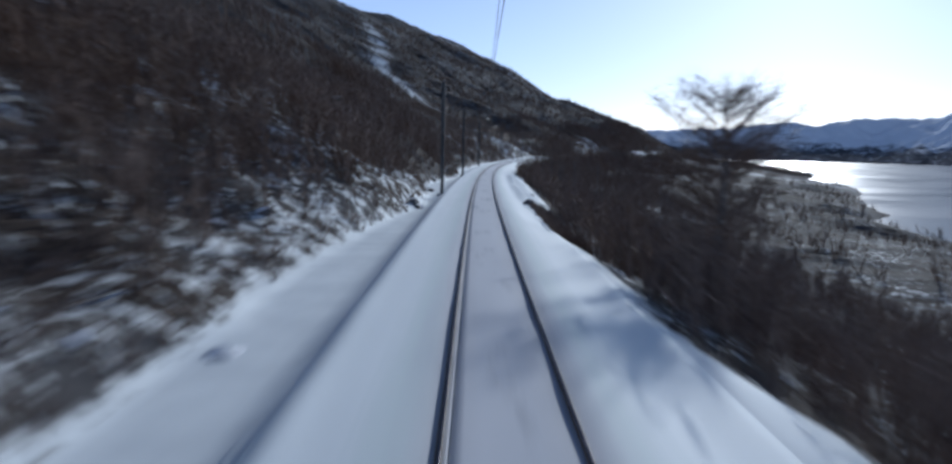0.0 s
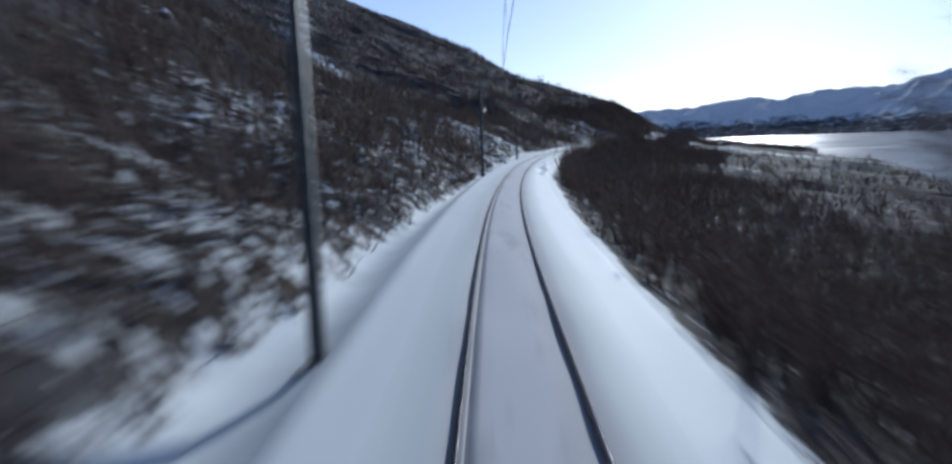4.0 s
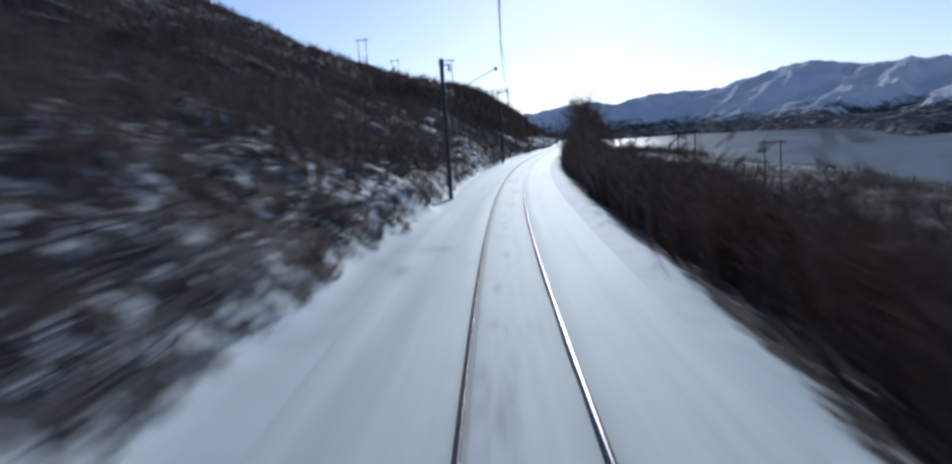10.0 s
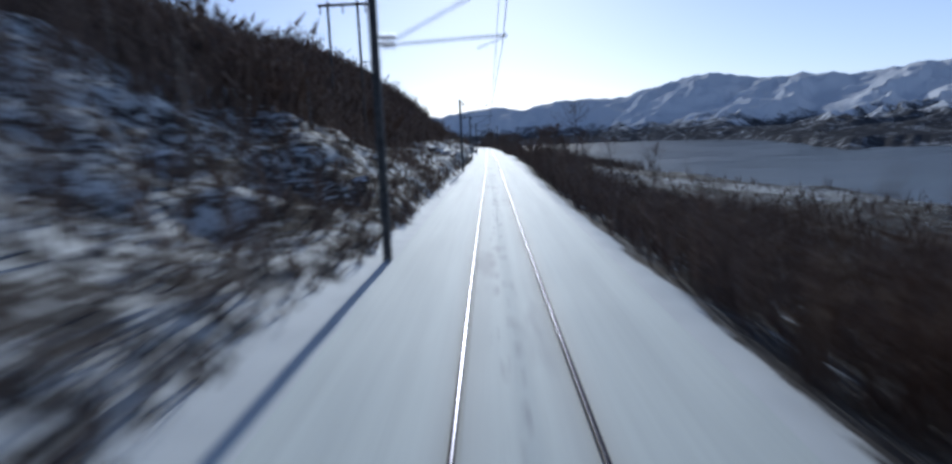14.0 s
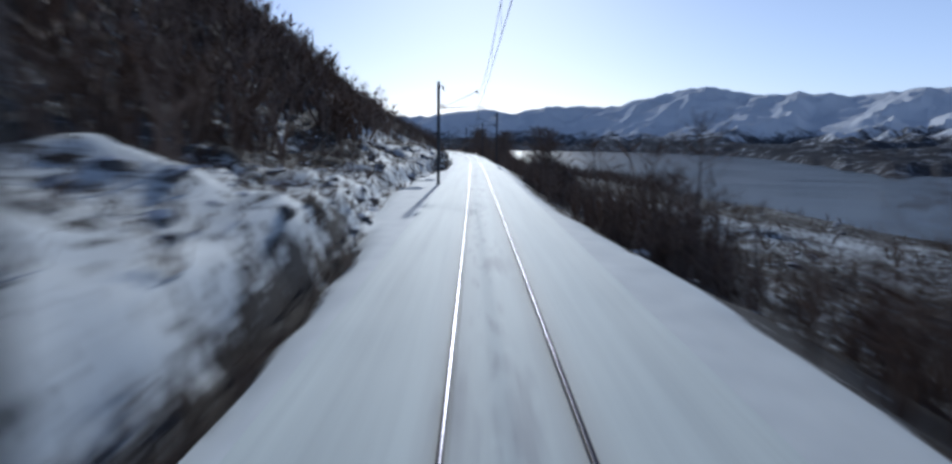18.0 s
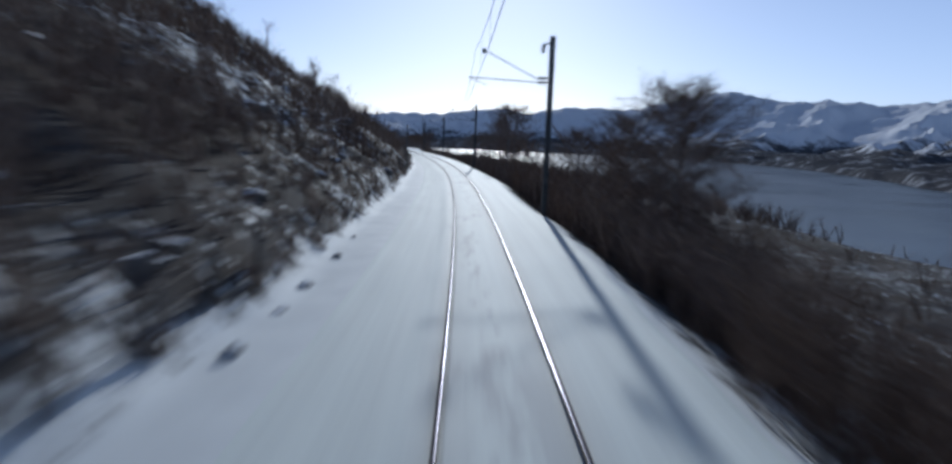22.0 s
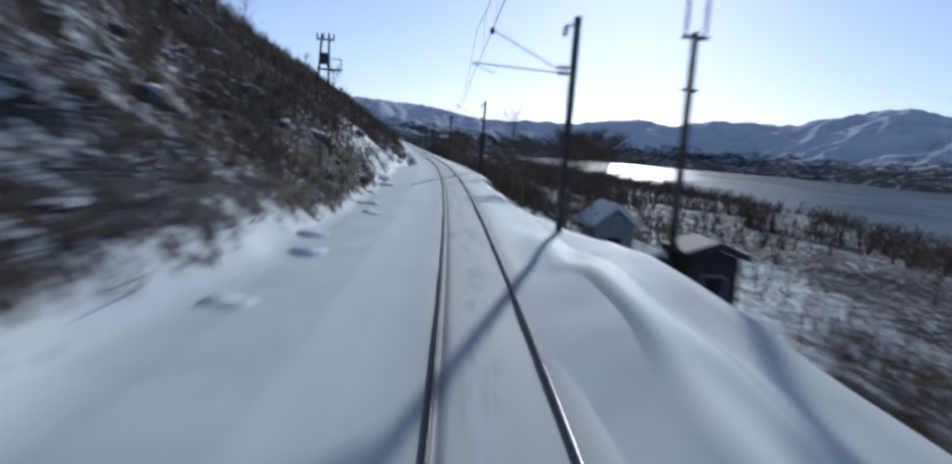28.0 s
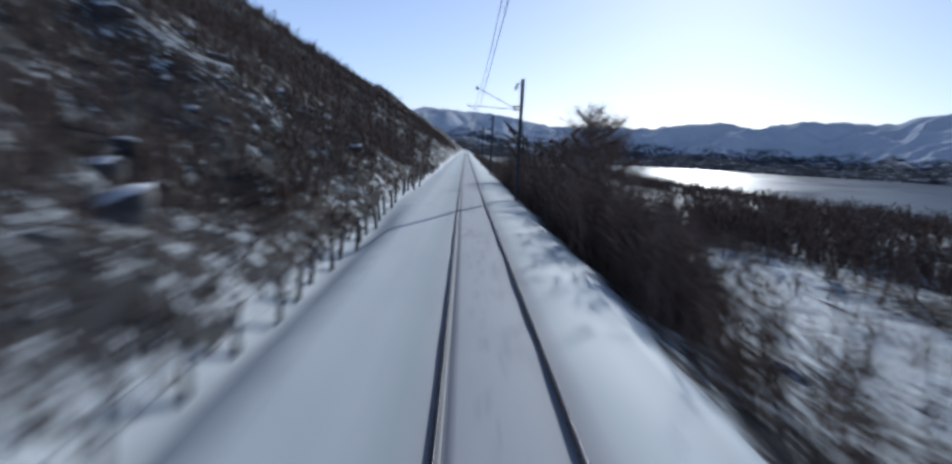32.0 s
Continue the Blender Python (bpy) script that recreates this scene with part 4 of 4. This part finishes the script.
for i, (s, u) in enumerate(spots + [t[:2] for t in TALL]):
    if woods(s, u) < 0.15 and i < len(spots):
        continue
    x, y, z = to_world(s, u, land(s, u))
    k = random.uniform(0.75, 1.25) * (0.72 if u < 0 else 1.0)
    wide = 1.0
    if i >= len(spots):
        k, wide = TALL[i - len(spots)][2] * 1.12, 1.3
    m = Matrix.Translation((x, y, z)) @ Matrix.Rotation(random.uniform(0, 6.283), 4, "Z") @ Matrix.Diagonal((k * wide, k * wide, k * random.uniform(0.9, 1.15), 1))
    copy_thing(TREES[i % 4] if i < len(spots) else FULL[i % 3], m)
for i, ob in enumerate(TREES + FULL):
    s, u = 404 + 6 * i, 8 + i % 4
    ob.matrix_basis = Matrix.Translation(to_world(s, u, land(s, u)))


# ---- catenary ----
ARM = 3.1


def mast():
    """A steel mast at the origin whose arm reaches along +x over the track."""
    ob = tagged(new("catenary_mast"), "dark steel catenary mast with a cantilever arm over the track", "mast", "catenary masts along the line")
    bm = bmesh.new()
    outline = [(-0.11, -0.1), (-0.092, -0.1), (-0.092, -0.009), (0.092, -0.009), (0.092, -0.1), (0.11, -0.1), (0.11, 0.1), (0.092, 0.1), (0.092, 0.009), (-0.092, 0.009), (-0.092, 0.1), (-0.11, 0.1)]
    low, high = ([bm.verts.new((x, y, z)) for x, y in outline] for z in (-1.2, 7.55))
    for k in range(12):
        bm.faces.new((low[k], low[(k + 1) % 12], high[(k + 1) % 12], high[k]))
    bm.faces.new(high)
    part("mast_beam", bm, M_STEEL, ob)
    part("footing", box(bmesh.new(), -0.32, 0.32, -0.32, 0.32, -1.6, -0.22, 0.03), M_CONC, ob, "concrete footing")
    top = part("top_tube", tube(bmesh.new(), [(0.55, 0, 5.75), (ARM - 0.25, 0, 6.85)], 0.022, 8), M_TUBE, ob)
    part("clamp", box(bmesh.new(), ARM - 0.32, ARM - 0.16, -0.05, 0.05, 6.72, 6.92, 0.01), M_TUBE, top)
    part("registration_tube", tube(bmesh.new(), [(0.55, 0, 5.62), (ARM + 0.35, 0, 5.72)], 0.023, 8), M_TUBE, ob)
    part("steady_arm", tube(bmesh.new(), [(ARM + 0.3, 0, 5.68), (ARM - 0.2, 0, 5.50), (ARM - 0.45, 0, 5.42)], 0.014, 6), M_TUBE, ob)
    for z in (5.62, 5.80):
        bm = bmesh.new()
        tube(bm, [(0.1, 0, z), (0.56, 0, z)], 0.022, 8)
        for k in range(5):
            tube(bm, [(0.18 + 0.075 * k, 0, z), (0.20 + 0.075 * k, 0, z), (0.225 + 0.075 * k, 0, z)], [0.045, 0.13, 0.04], 8)
        part("insulator", bm, M_INS, ob, "ribbed brown insulator", True)
    br = part("bracket", box(bmesh.new(), -0.03, 0.42, -0.03, 0.03, 7.18, 7.25), M_STEEL, ob)
    bm = bmesh.new()
    for k in range(4):
        tube(bm, [(0.38, 0, 7.15 - 0.08 * k), (0.38, 0, 7.12 - 0.08 * k), (0.38, 0, 7.085 - 0.08 * k)], [0.04, 0.14, 0.04], 8)
    part("insulator", bm, M_INS, br, "hanging brown insulator", True)
    part("step_plate", box(bmesh.new(), -0.125, -0.11, -0.08, 0.08, 1.7, 1.95, 0.004), M_TUBE, ob)
    return ob


masts = [(-4.0, -3.0), *zip(MAST_S, MAST_U), (1121.0, 3.0), (1173.0, 3.0)]
first = mast()
for i, (s, u) in enumerate(masts):
    x, y, h = (float(v) for v in line_at(s))
    turn = -h if u < 0 else math.pi - h
    m = Matrix.Translation((x + math.cos(h) * u, y - math.sin(h) * u, 0)) @ Matrix.Rotation(turn, 4, "Z")
    if not i:
        first.matrix_basis = m
        continue
    ob = copy_thing(first, m)
    if s == 966.1:
        cabinet = part("equipment_box", box(bmesh.new(), -0.30, 0.30, -0.36, -0.11, 2.55, 4.05, 0.02), M_STEEL, ob, "dark steel equipment box")
        part("conduit", tube(bmesh.new(), [(-0.12, -0.17, -1.0), (-0.12, -0.17, 2.6)], 0.06, 8), M_STEEL, cabinet)
        part("conduit", tube(bmesh.new(), [(0.12, -0.17, -1.0), (0.12, -0.17, 2.6)], 0.06, 8), M_STEEL, cabinet)


def wire(name, label, pts, r):
    ob = part(name, tube(bmesh.new(), pts, r, 5), M_WIRE, None)
    return tagged(ob, label, "wire", "overhead wires")


def build_wires():
    contact, carrier = [], []
    lines = []
    for i, (s, s1) in enumerate(zip([m[0] for m in masts], [m[0] for m in masts[1:]])):
        a, b = (0.22 if i % 2 else -0.12), (-0.12 if i % 2 else 0.22)
        for k in range(8):
            q = k / 8
            ss, uu = s + (s1 - s) * q, a + (b - a) * q
            sag = 0.85 * 4 * q * (1 - q)
            contact.append(to_world(ss, uu, 5.42))
            carrier.append(to_world(ss, uu, 6.86 - sag))
            if k:
                lines.append((contact[-1], carrier[-1]))
    wire("contact_wire", "dark copper contact wire hung over the track", contact, 0.009)
    c = wire("carrier_wire", "dark carrier wire sagging from mast to mast", carrier, 0.009)
    for p, q in lines:
        part("dropper", tube(bmesh.new(), [p, q], 0.004, 3, False), M_WIRE, c)


build_wires()


# ---- power line, poles, huts ----
def h_frame(s, u, z, height, turn=0.0, place="on the hillside"):
    ob = tagged(new("power_pylon"), "two-legged wooden power pylon " + place, "pylon", "wooden pylons of the power line")
    for x in (-1.35, 1.35):
        part("leg", tube(bmesh.new(), [(x, 0, -1.5), (x * 0.98, 0, height)], [0.16, 0.11], 8), M_WOOD, ob)
    part("crossarm", box(bmesh.new(), -2.2, 2.2, -0.09, 0.09, height - 0.45, height - 0.22, 0.01), M_WOOD, ob)
    for x in (-2.0, 0.0, 2.0):
        bm = bmesh.new()
        for k in range(4):
            tube(bm, [(x, 0, height - 0.5 - 0.16 * k), (x, 0, height - 0.56 - 0.16 * k), (x, 0, height - 0.62 - 0.16 * k)], [0.03, 0.12, 0.03], 8)
        part("insulator", bm, M_INS, ob)
    x, y, h = (float(v) for v in line_at(s))
    ob.matrix_basis = Matrix.Translation((x + math.cos(h) * u, y - math.sin(h) * u, z)) @ Matrix.Rotation(-h + turn, 4, "Z")
    return ob


for s, u, top in ((499, -27.2, 25.3), (498, -12.7, 15.9), (547, -64, 39.9), (614, -69.8, 40.3), (600, -26, 22.4)):
    h_frame(s, u, float(land(s, u)), top - float(land(s, u)))


for s, u, top in ((437, 40.0, -0.1), (419, 23.1, 2.7)):
    h_frame(s, u, float(land(s, u)), top - float(land(s, u)), -0.5, "on the wooded slope above the water")


def line_pole(s, u, height):
    """A plain wooden pole with a crossarm and two insulators."""
    ob = tagged(new("utility_pole"), "weathered wooden utility pole with two tall upright insulators", "pole")
    part("shaft", tube(bmesh.new(), [(0, 0, -1.5), (0, 0, height - 1.9)], [0.2, 0.15], 8), M_WOOD, ob)
    part("crossarm", box(bmesh.new(), -0.55, 0.55, -0.06, 0.06, height - 2.2, height - 2.05, 0.01), M_WOOD, ob)
    part("bracket", box(bmesh.new(), -0.35, 0.35, -0.05, 0.05, height - 4.3, height - 4.18, 0.01), M_WOOD, ob)
    for x in (-0.4, 0.4):
        bm = bmesh.new()
        tube(bm, [(x, 0, height - 2.05), (x, 0, height)], 0.055, 8)
        for k in range(8):
            z = height - 1.7 + 0.2 * k
            tube(bm, [(x, 0, z), (x, 0, z + 0.04), (x, 0, z + 0.08)], [0.06, 0.11, 0.06], 8)
        part("insulator", bm, M_INS, ob, "tall ribbed post insulator", True)
    x, y, h = (float(v) for v in line_at(s))
    ob.matrix_basis = Matrix.Translation((x + math.cos(h) * u, y - math.sin(h) * u, float(land(s, u)))) @ Matrix.Rotation(-h, 4, "Z")
    return ob


line_pole(918.4, 8.9, 10.1 - float(land(918.4, 8.9)))


def switch_tower(s, u):
    """Two leaning poles with a platform and switchgear."""
    ob = tagged(new("transformer_pole"), "dark wooden transformer pole with a railed platform", "pole")
    for x in (-0.35, 0.35):
        part("leg", tube(bmesh.new(), [(x * 1.8, 0, -1.5), (x, 0, 7.0)], [0.14, 0.10], 8), M_WOOD, ob)
    deck = part("platform", box(bmesh.new(), -0.6, 1.7, -0.6, 0.6, 3.6, 3.7), M_WOOD, ob)
    for x, y in ((0.6, -0.55), (1.65, -0.55), (0.6, 0.55), (1.65, 0.55)):
        part("rail_post", tube(bmesh.new(), [(x, y, 3.7), (x, y, 4.7)], 0.03, 6), M_STEEL, deck)
    for y in (-0.55, 0.55):
        part("handrail", tube(bmesh.new(), [(0.6, y, 4.7), (1.65, y, 4.7)], 0.03, 6), M_STEEL, deck)
    part("transformer_tank", box(bmesh.new(), -0.35, 0.45, -0.35, 0.35, 4.1, 5.2, 0.06), M_STEEL, ob)
    part("crossarm", box(bmesh.new(), -0.9, 0.9, -0.07, 0.07, 6.4, 6.55), M_WOOD, ob)
    for x in (-0.8, -0.2, 0.3, 0.8):
        part("insulator", tube(bmesh.new(), [(x, 0, 6.55), (x, 0, 6.75), (x, 0, 7.15)], [0.04, 0.09, 0.04], 8), M_INS, ob)
    x, y, h = (float(v) for v in line_at(s))
    ob.matrix_basis = Matrix.Translation((x + math.cos(h) * u, y - math.sin(h) * u, float(land(s, u)))) @ Matrix.Rotation(-h, 4, "Z")
    return ob


switch_tower(962, -12.7)


def hut(name, label, s, u, floor, length, width, wall_h, roof_h, wall_m, turn=0.0, roof_m=None):
    """A boarded hut with a snow-covered pitched roof; its ridge runs along the line."""
    ob = tagged(new(name), label, "hut", "huts below the line")
    hw, hl = width / 2, length / 2
    bm = bmesh.new()
    box(bm, -hw, hw, -hl, hl, -2.5, wall_h)
    for y in (-hl, hl):
        a, b, c = bm.verts.new((-hw, y, wall_h)), bm.verts.new((hw, y, wall_h)), bm.verts.new((0, y, wall_h + roof_h))
        bm.faces.new((a, b, c))
    part("wall", bm, wall_m, ob)
    n = int(length / 0.32)
    for x, sign in ((-hw, -1), (hw, 1)):
        for k in range(n):
            y = -hl + length * (k + 0.5) / n
            part("board", box(bmesh.new(), min(x, x + sign * 0.025), max(x, x + sign * 0.025), y - 0.02, y + 0.02, -0.5, wall_h - 0.02), wall_m, ob)
    for sign in (-1, 1):
        bm = bmesh.new()
        lo, hi = Vector((sign * (hw + 0.35), 0, wall_h - 0.35 * roof_h / hw)), Vector((0, 0, wall_h + roof_h))
        v = []
        for y in (-hl - 0.3, hl + 0.3):
            for p, dz in ((lo, 0.02), (hi, 0.02), (hi, 0.34), (lo, 0.26)):
                v.append(bm.verts.new((p.x, y, p.z + dz)))
        for q in ((0, 1, 2, 3), (7, 6, 5, 4), (0, 4, 5, 1), (1, 5, 6, 2), (2, 6, 7, 3), (3, 7, 4, 0)):
            bm.faces.new([v[i] for i in q])
        bmesh.ops.recalc_face_normals(bm, faces=bm.faces)
        part("roof", bm, roof_m or M_SNOW, ob, "dull roof slope" if roof_m else "roof slope under thick snow")
    win = part("window", box(bmesh.new(), -0.5, 0.5, -hl - 0.05, -hl + 0.02, 1.0, 1.9), M_GREY, ob)
    part("pane", box(bmesh.new(), -0.42, 0.42, -hl - 0.06, -hl - 0.052, 1.08, 1.82), M_PANE, win)
    x, y, h = (float(v) for v in line_at(s))
    ob.matrix_basis = Matrix.Translation((x + math.cos(h) * u, y - math.sin(h) * u, floor)) @ Matrix.Rotation(-h + turn, 4, "Z")
    return ob


hut("hut", "small grey boarded hut with a snowy roof below the embankment", 931.6, 9.2, -3.6, 3.2, 2.3, 2.6, 0.9, M_GREY, 0.06)
hut("hut", "small dark tarred shed with a low bare roof", 917.6, 10.0, -3.3, 2.6, 2.0, 2.6, 0.3, M_DARK, 0.0, M_DARK)
hut("hut", "low weathered lean-to under snow beside the hut", 937.0, 13.2, -5.2, 6.0, 1.8, 1.7, 0.35, M_BROWN, 0.06)
hut("hut", "long dark barn with thin snow on its broad roof", 812, 39.5, -12.0, 16.0, 9.0, 3.4, 2.0, M_DARK, 0.12, M_THIN)


# ---- fences and rocks ----
def fence(s0, s1, u, step):
    ob = tagged(new("fence"), "old wooden post-and-wire fence at the foot of the slope", "fence", "fences beside the line")
    post = bm_mesh("post", tube(bmesh.new(), [(0, 0, -0.6), (0.02, 0, 0.45), (0, 0.02, 0.95)], [0.07, 0.065, 0.06], 6), M_WOOD)
    tops = []
    s = s0
    while s < s1:
        uu = u + random.gauss(0, 0.12)
        p = to_world(s, uu, land(s, uu))
        o = link_mesh("post", post, ob)
        o.matrix_basis = Matrix.Translation(p) @ Matrix.Rotation(random.gauss(0, 0.07), 4, "X") @ Matrix.Rotation(random.gauss(0, 0.07), 4, "Y")
        tops.append(Vector(p))
        s += step * random.uniform(0.85, 1.15)
    for dz in (0.45, 0.82):
        part("wire", tube(bmesh.new(), [p + Vector((0, 0, dz)) for p in tops], 0.004, 3, False), M_RAIL, ob)


fence(676, 704, -4.6, 2.4)
fence(752, 790, -4.9, 2.4)
fence(818, 852, -4.5, 2.2)
fence(1030, 1112, -4.35, 2.3)
fence(110, 150, -5.2, 3.0)


def rock_mesh(seed):
    bm = bmesh.new()
    bmesh.ops.create_icosphere(bm, subdivisions=2, radius=1.0)
    for v in bm.verts:
        n = noise.noise(v.co * 1.1 + Vector((seed * 7.3, 0, 0))) * 0.45 + noise.noise(v.co * 2.7 + Vector((0, seed * 3.1, 0))) * 0.22
        v.co = v.co * (1 + n)
        v.co.z *= 0.72
    return bm_mesh("boulder", bm, M_ROCK)


ROCKS = [rock_mesh(i) for i in range(6)]


def boulder(s, u, size, tall=1.0):
    p = to_world(s, u, land(s, u) - 0.3 * size * tall)
    ob = new("boulder", random.choice(ROCKS))
    ob.matrix_basis = Matrix.Translation(p) @ Euler((random.uniform(-0.4, 0.4), random.uniform(-0.4, 0.4), random.uniform(0, 6.28))).to_matrix().to_4x4() @ Matrix.Diagonal((size * random.uniform(0.8, 1.4), size, size * tall * random.uniform(0.6, 1.0), 1))
    tagged(ob, "dark lichened boulder half sunk in snow", "boulder", "boulders beside the line")


for count, s0, s1, u0, u1, lo, hi in ((60, 0, 300, -4.2, -9, 0.15, 0.5), (30, 300, 480, -5, -10, 0.15, 0.45), (110, 490, 700, -4.2, -9, 0.15, 0.5), (34, 524, 585, -4.8, -9.5, 0.3, 0.6), (9, 631, 648, -6.2, -9.5, 0.5, 0.85), (35, 690, 860, -4.6, -9, 0.15, 0.5), (25, 860, 1000, -5.2, -12, 0.2, 0.6), (30, 10, 240, 3.8, 8, 0.15, 0.4), (30, 480, 1000, 4.5, 14, 0.15, 0.5)):
    for _ in range(count):
        boulder(random.uniform(s0, s1), random.uniform(u0, u1), random.uniform(lo, hi))
for s, u, size in ((537.5, -7.0, 0.6), (537.6, -4.8, 0.6), (539, -4.4, 0.55), (545, -5.2, 0.65), (548, -4.3, 0.5), (556, -3.9, 0.6), (551, -14.8, 1.0), (543, -8.6, 0.8), (632, -6.0, 0.5), (642, -4.3, 0.6), (640, -6.2, 0.7), (646, -4.4, 0.6), (650, -4.7, 0.6), (662, -4.3, 0.5), (668, -4.0, 0.5), (43.4, -4.0, 0.45), (57, -4.5, 0.5), (207, -3.9, 0.5), (187, -3.7, 0.4), (191, -3.9, 0.5), (195.5, -3.6, 0.35), (198, -4.4, 0.5), (203, -4.2, 0.4), (212, -4.4, 0.4)):
    boulder(s, u, size)


def snow_mound(s, u, size):
    """A boulder wholly under snow."""
    p = to_world(s, u, land(s, u) - 0.32 * size)
    ob = new("snow_mound", random.choice(MOUNDS))
    ob.matrix_basis = Matrix.Translation(p) @ Matrix.Rotation(random.uniform(0, 6.28), 4, "Z") @ Matrix.Diagonal((size * 1.5, size * 1.2, size * 0.8, 1))
    tagged(ob, "rounded snow mound over a buried stone beside the track", "snow mound", "snow mounds beside the line")


MOUNDS = []
for i in range(3):
    me = rock_mesh(20 + i)
    me.name = "snow_mound"
    me.materials[0] = M_SNOW
    me.polygons.foreach_set("use_smooth", np.ones(len(me.polygons), bool))
    MOUNDS.append(me)
for s, u, size in ((908.5, -4.4, 0.6), (912, -5.2, 0.7), (920.3, -3.9, 0.5), (902, -4.8, 0.45), (925, -4.6, 0.6), (932, -5.0, 0.5), (939.5, -4.8, 0.7), (944, -5.6, 0.6), (606.9, -4.5, 0.6), (618, -3.9, 0.6), (286.6, -3.7, 0.5), (229.3, -5.4, 0.9), (226, -4.6, 0.5), (189, -3.4, 0.4), (193.5, -3.6, 0.5), (200.5, -3.7, 0.5), (205, -3.8, 0.4), (970, -6.5, 0.7), (978, -5.6, 0.6)):
    snow_mound(s, u, size)
boulder(43.6, 2.75, 0.6, 1.7)
boulder(51, 3.4, 0.2)
# small stones added in place of a row of shaded hollows in the snow
for s, u in ((698, -3.85), (700.7, -3.88), (703.1, -3.9), (707.2, -3.97), (711.2, -4.05)):
    boulder(s, u, 0.2, 1.3)
boulder(897, 3.6, 0.3)


def scree(count, s0, s1, u0, u1, lo, hi):
    """Blocks too many to count, in one mesh."""
    parts, tris, at = [], [], 0
    for _ in range(count):
        me = random.choice(ROCKS)
        v = np.empty(len(me.vertices) * 3, np.float32)
        me.vertices.foreach_get("co", v)
        f = np.empty(len(me.polygons) * 3, np.int32)
        me.polygons.foreach_get("vertices", f)
        s, u, k = random.uniform(s0, s1), random.uniform(u0, u1), random.uniform(lo, hi)
        m = np.array(Euler((random.uniform(-0.4, 0.4), random.uniform(-0.4, 0.4), random.uniform(0, 6.28))).to_matrix() @ Matrix.Diagonal((k * 1.3, k, k * 0.7)))
        p = v.reshape(-1, 3) @ m.T + to_world(s, u, land(s, u) - 0.25 * k)
        parts.append(p)
        tris.append(f.reshape(-1, 3) + at)
        at += len(p)
    me = raw_mesh("scree", np.concatenate(parts), np.concatenate(tris), M_ROCK)
    tagged(new("scree", me), "scattered snow-dusted rocks on the heath hillside", "rocks", kind="stuff")


scree(260, 0, 480, -8, -32, 0.3, 1.0)
scree(150, 480, 700, -9, -32, 0.25, 0.6)
scree(240, 700, 1080, -8, -32, 0.3, 1.2)
scree(190, 996, 1036, -7, -24, 0.2, 0.65)
scree(220, 620, 960, 80, 150, 0.4, 1.2)
scree(160, 560, 1080, 9, 60, 0.2, 0.8)
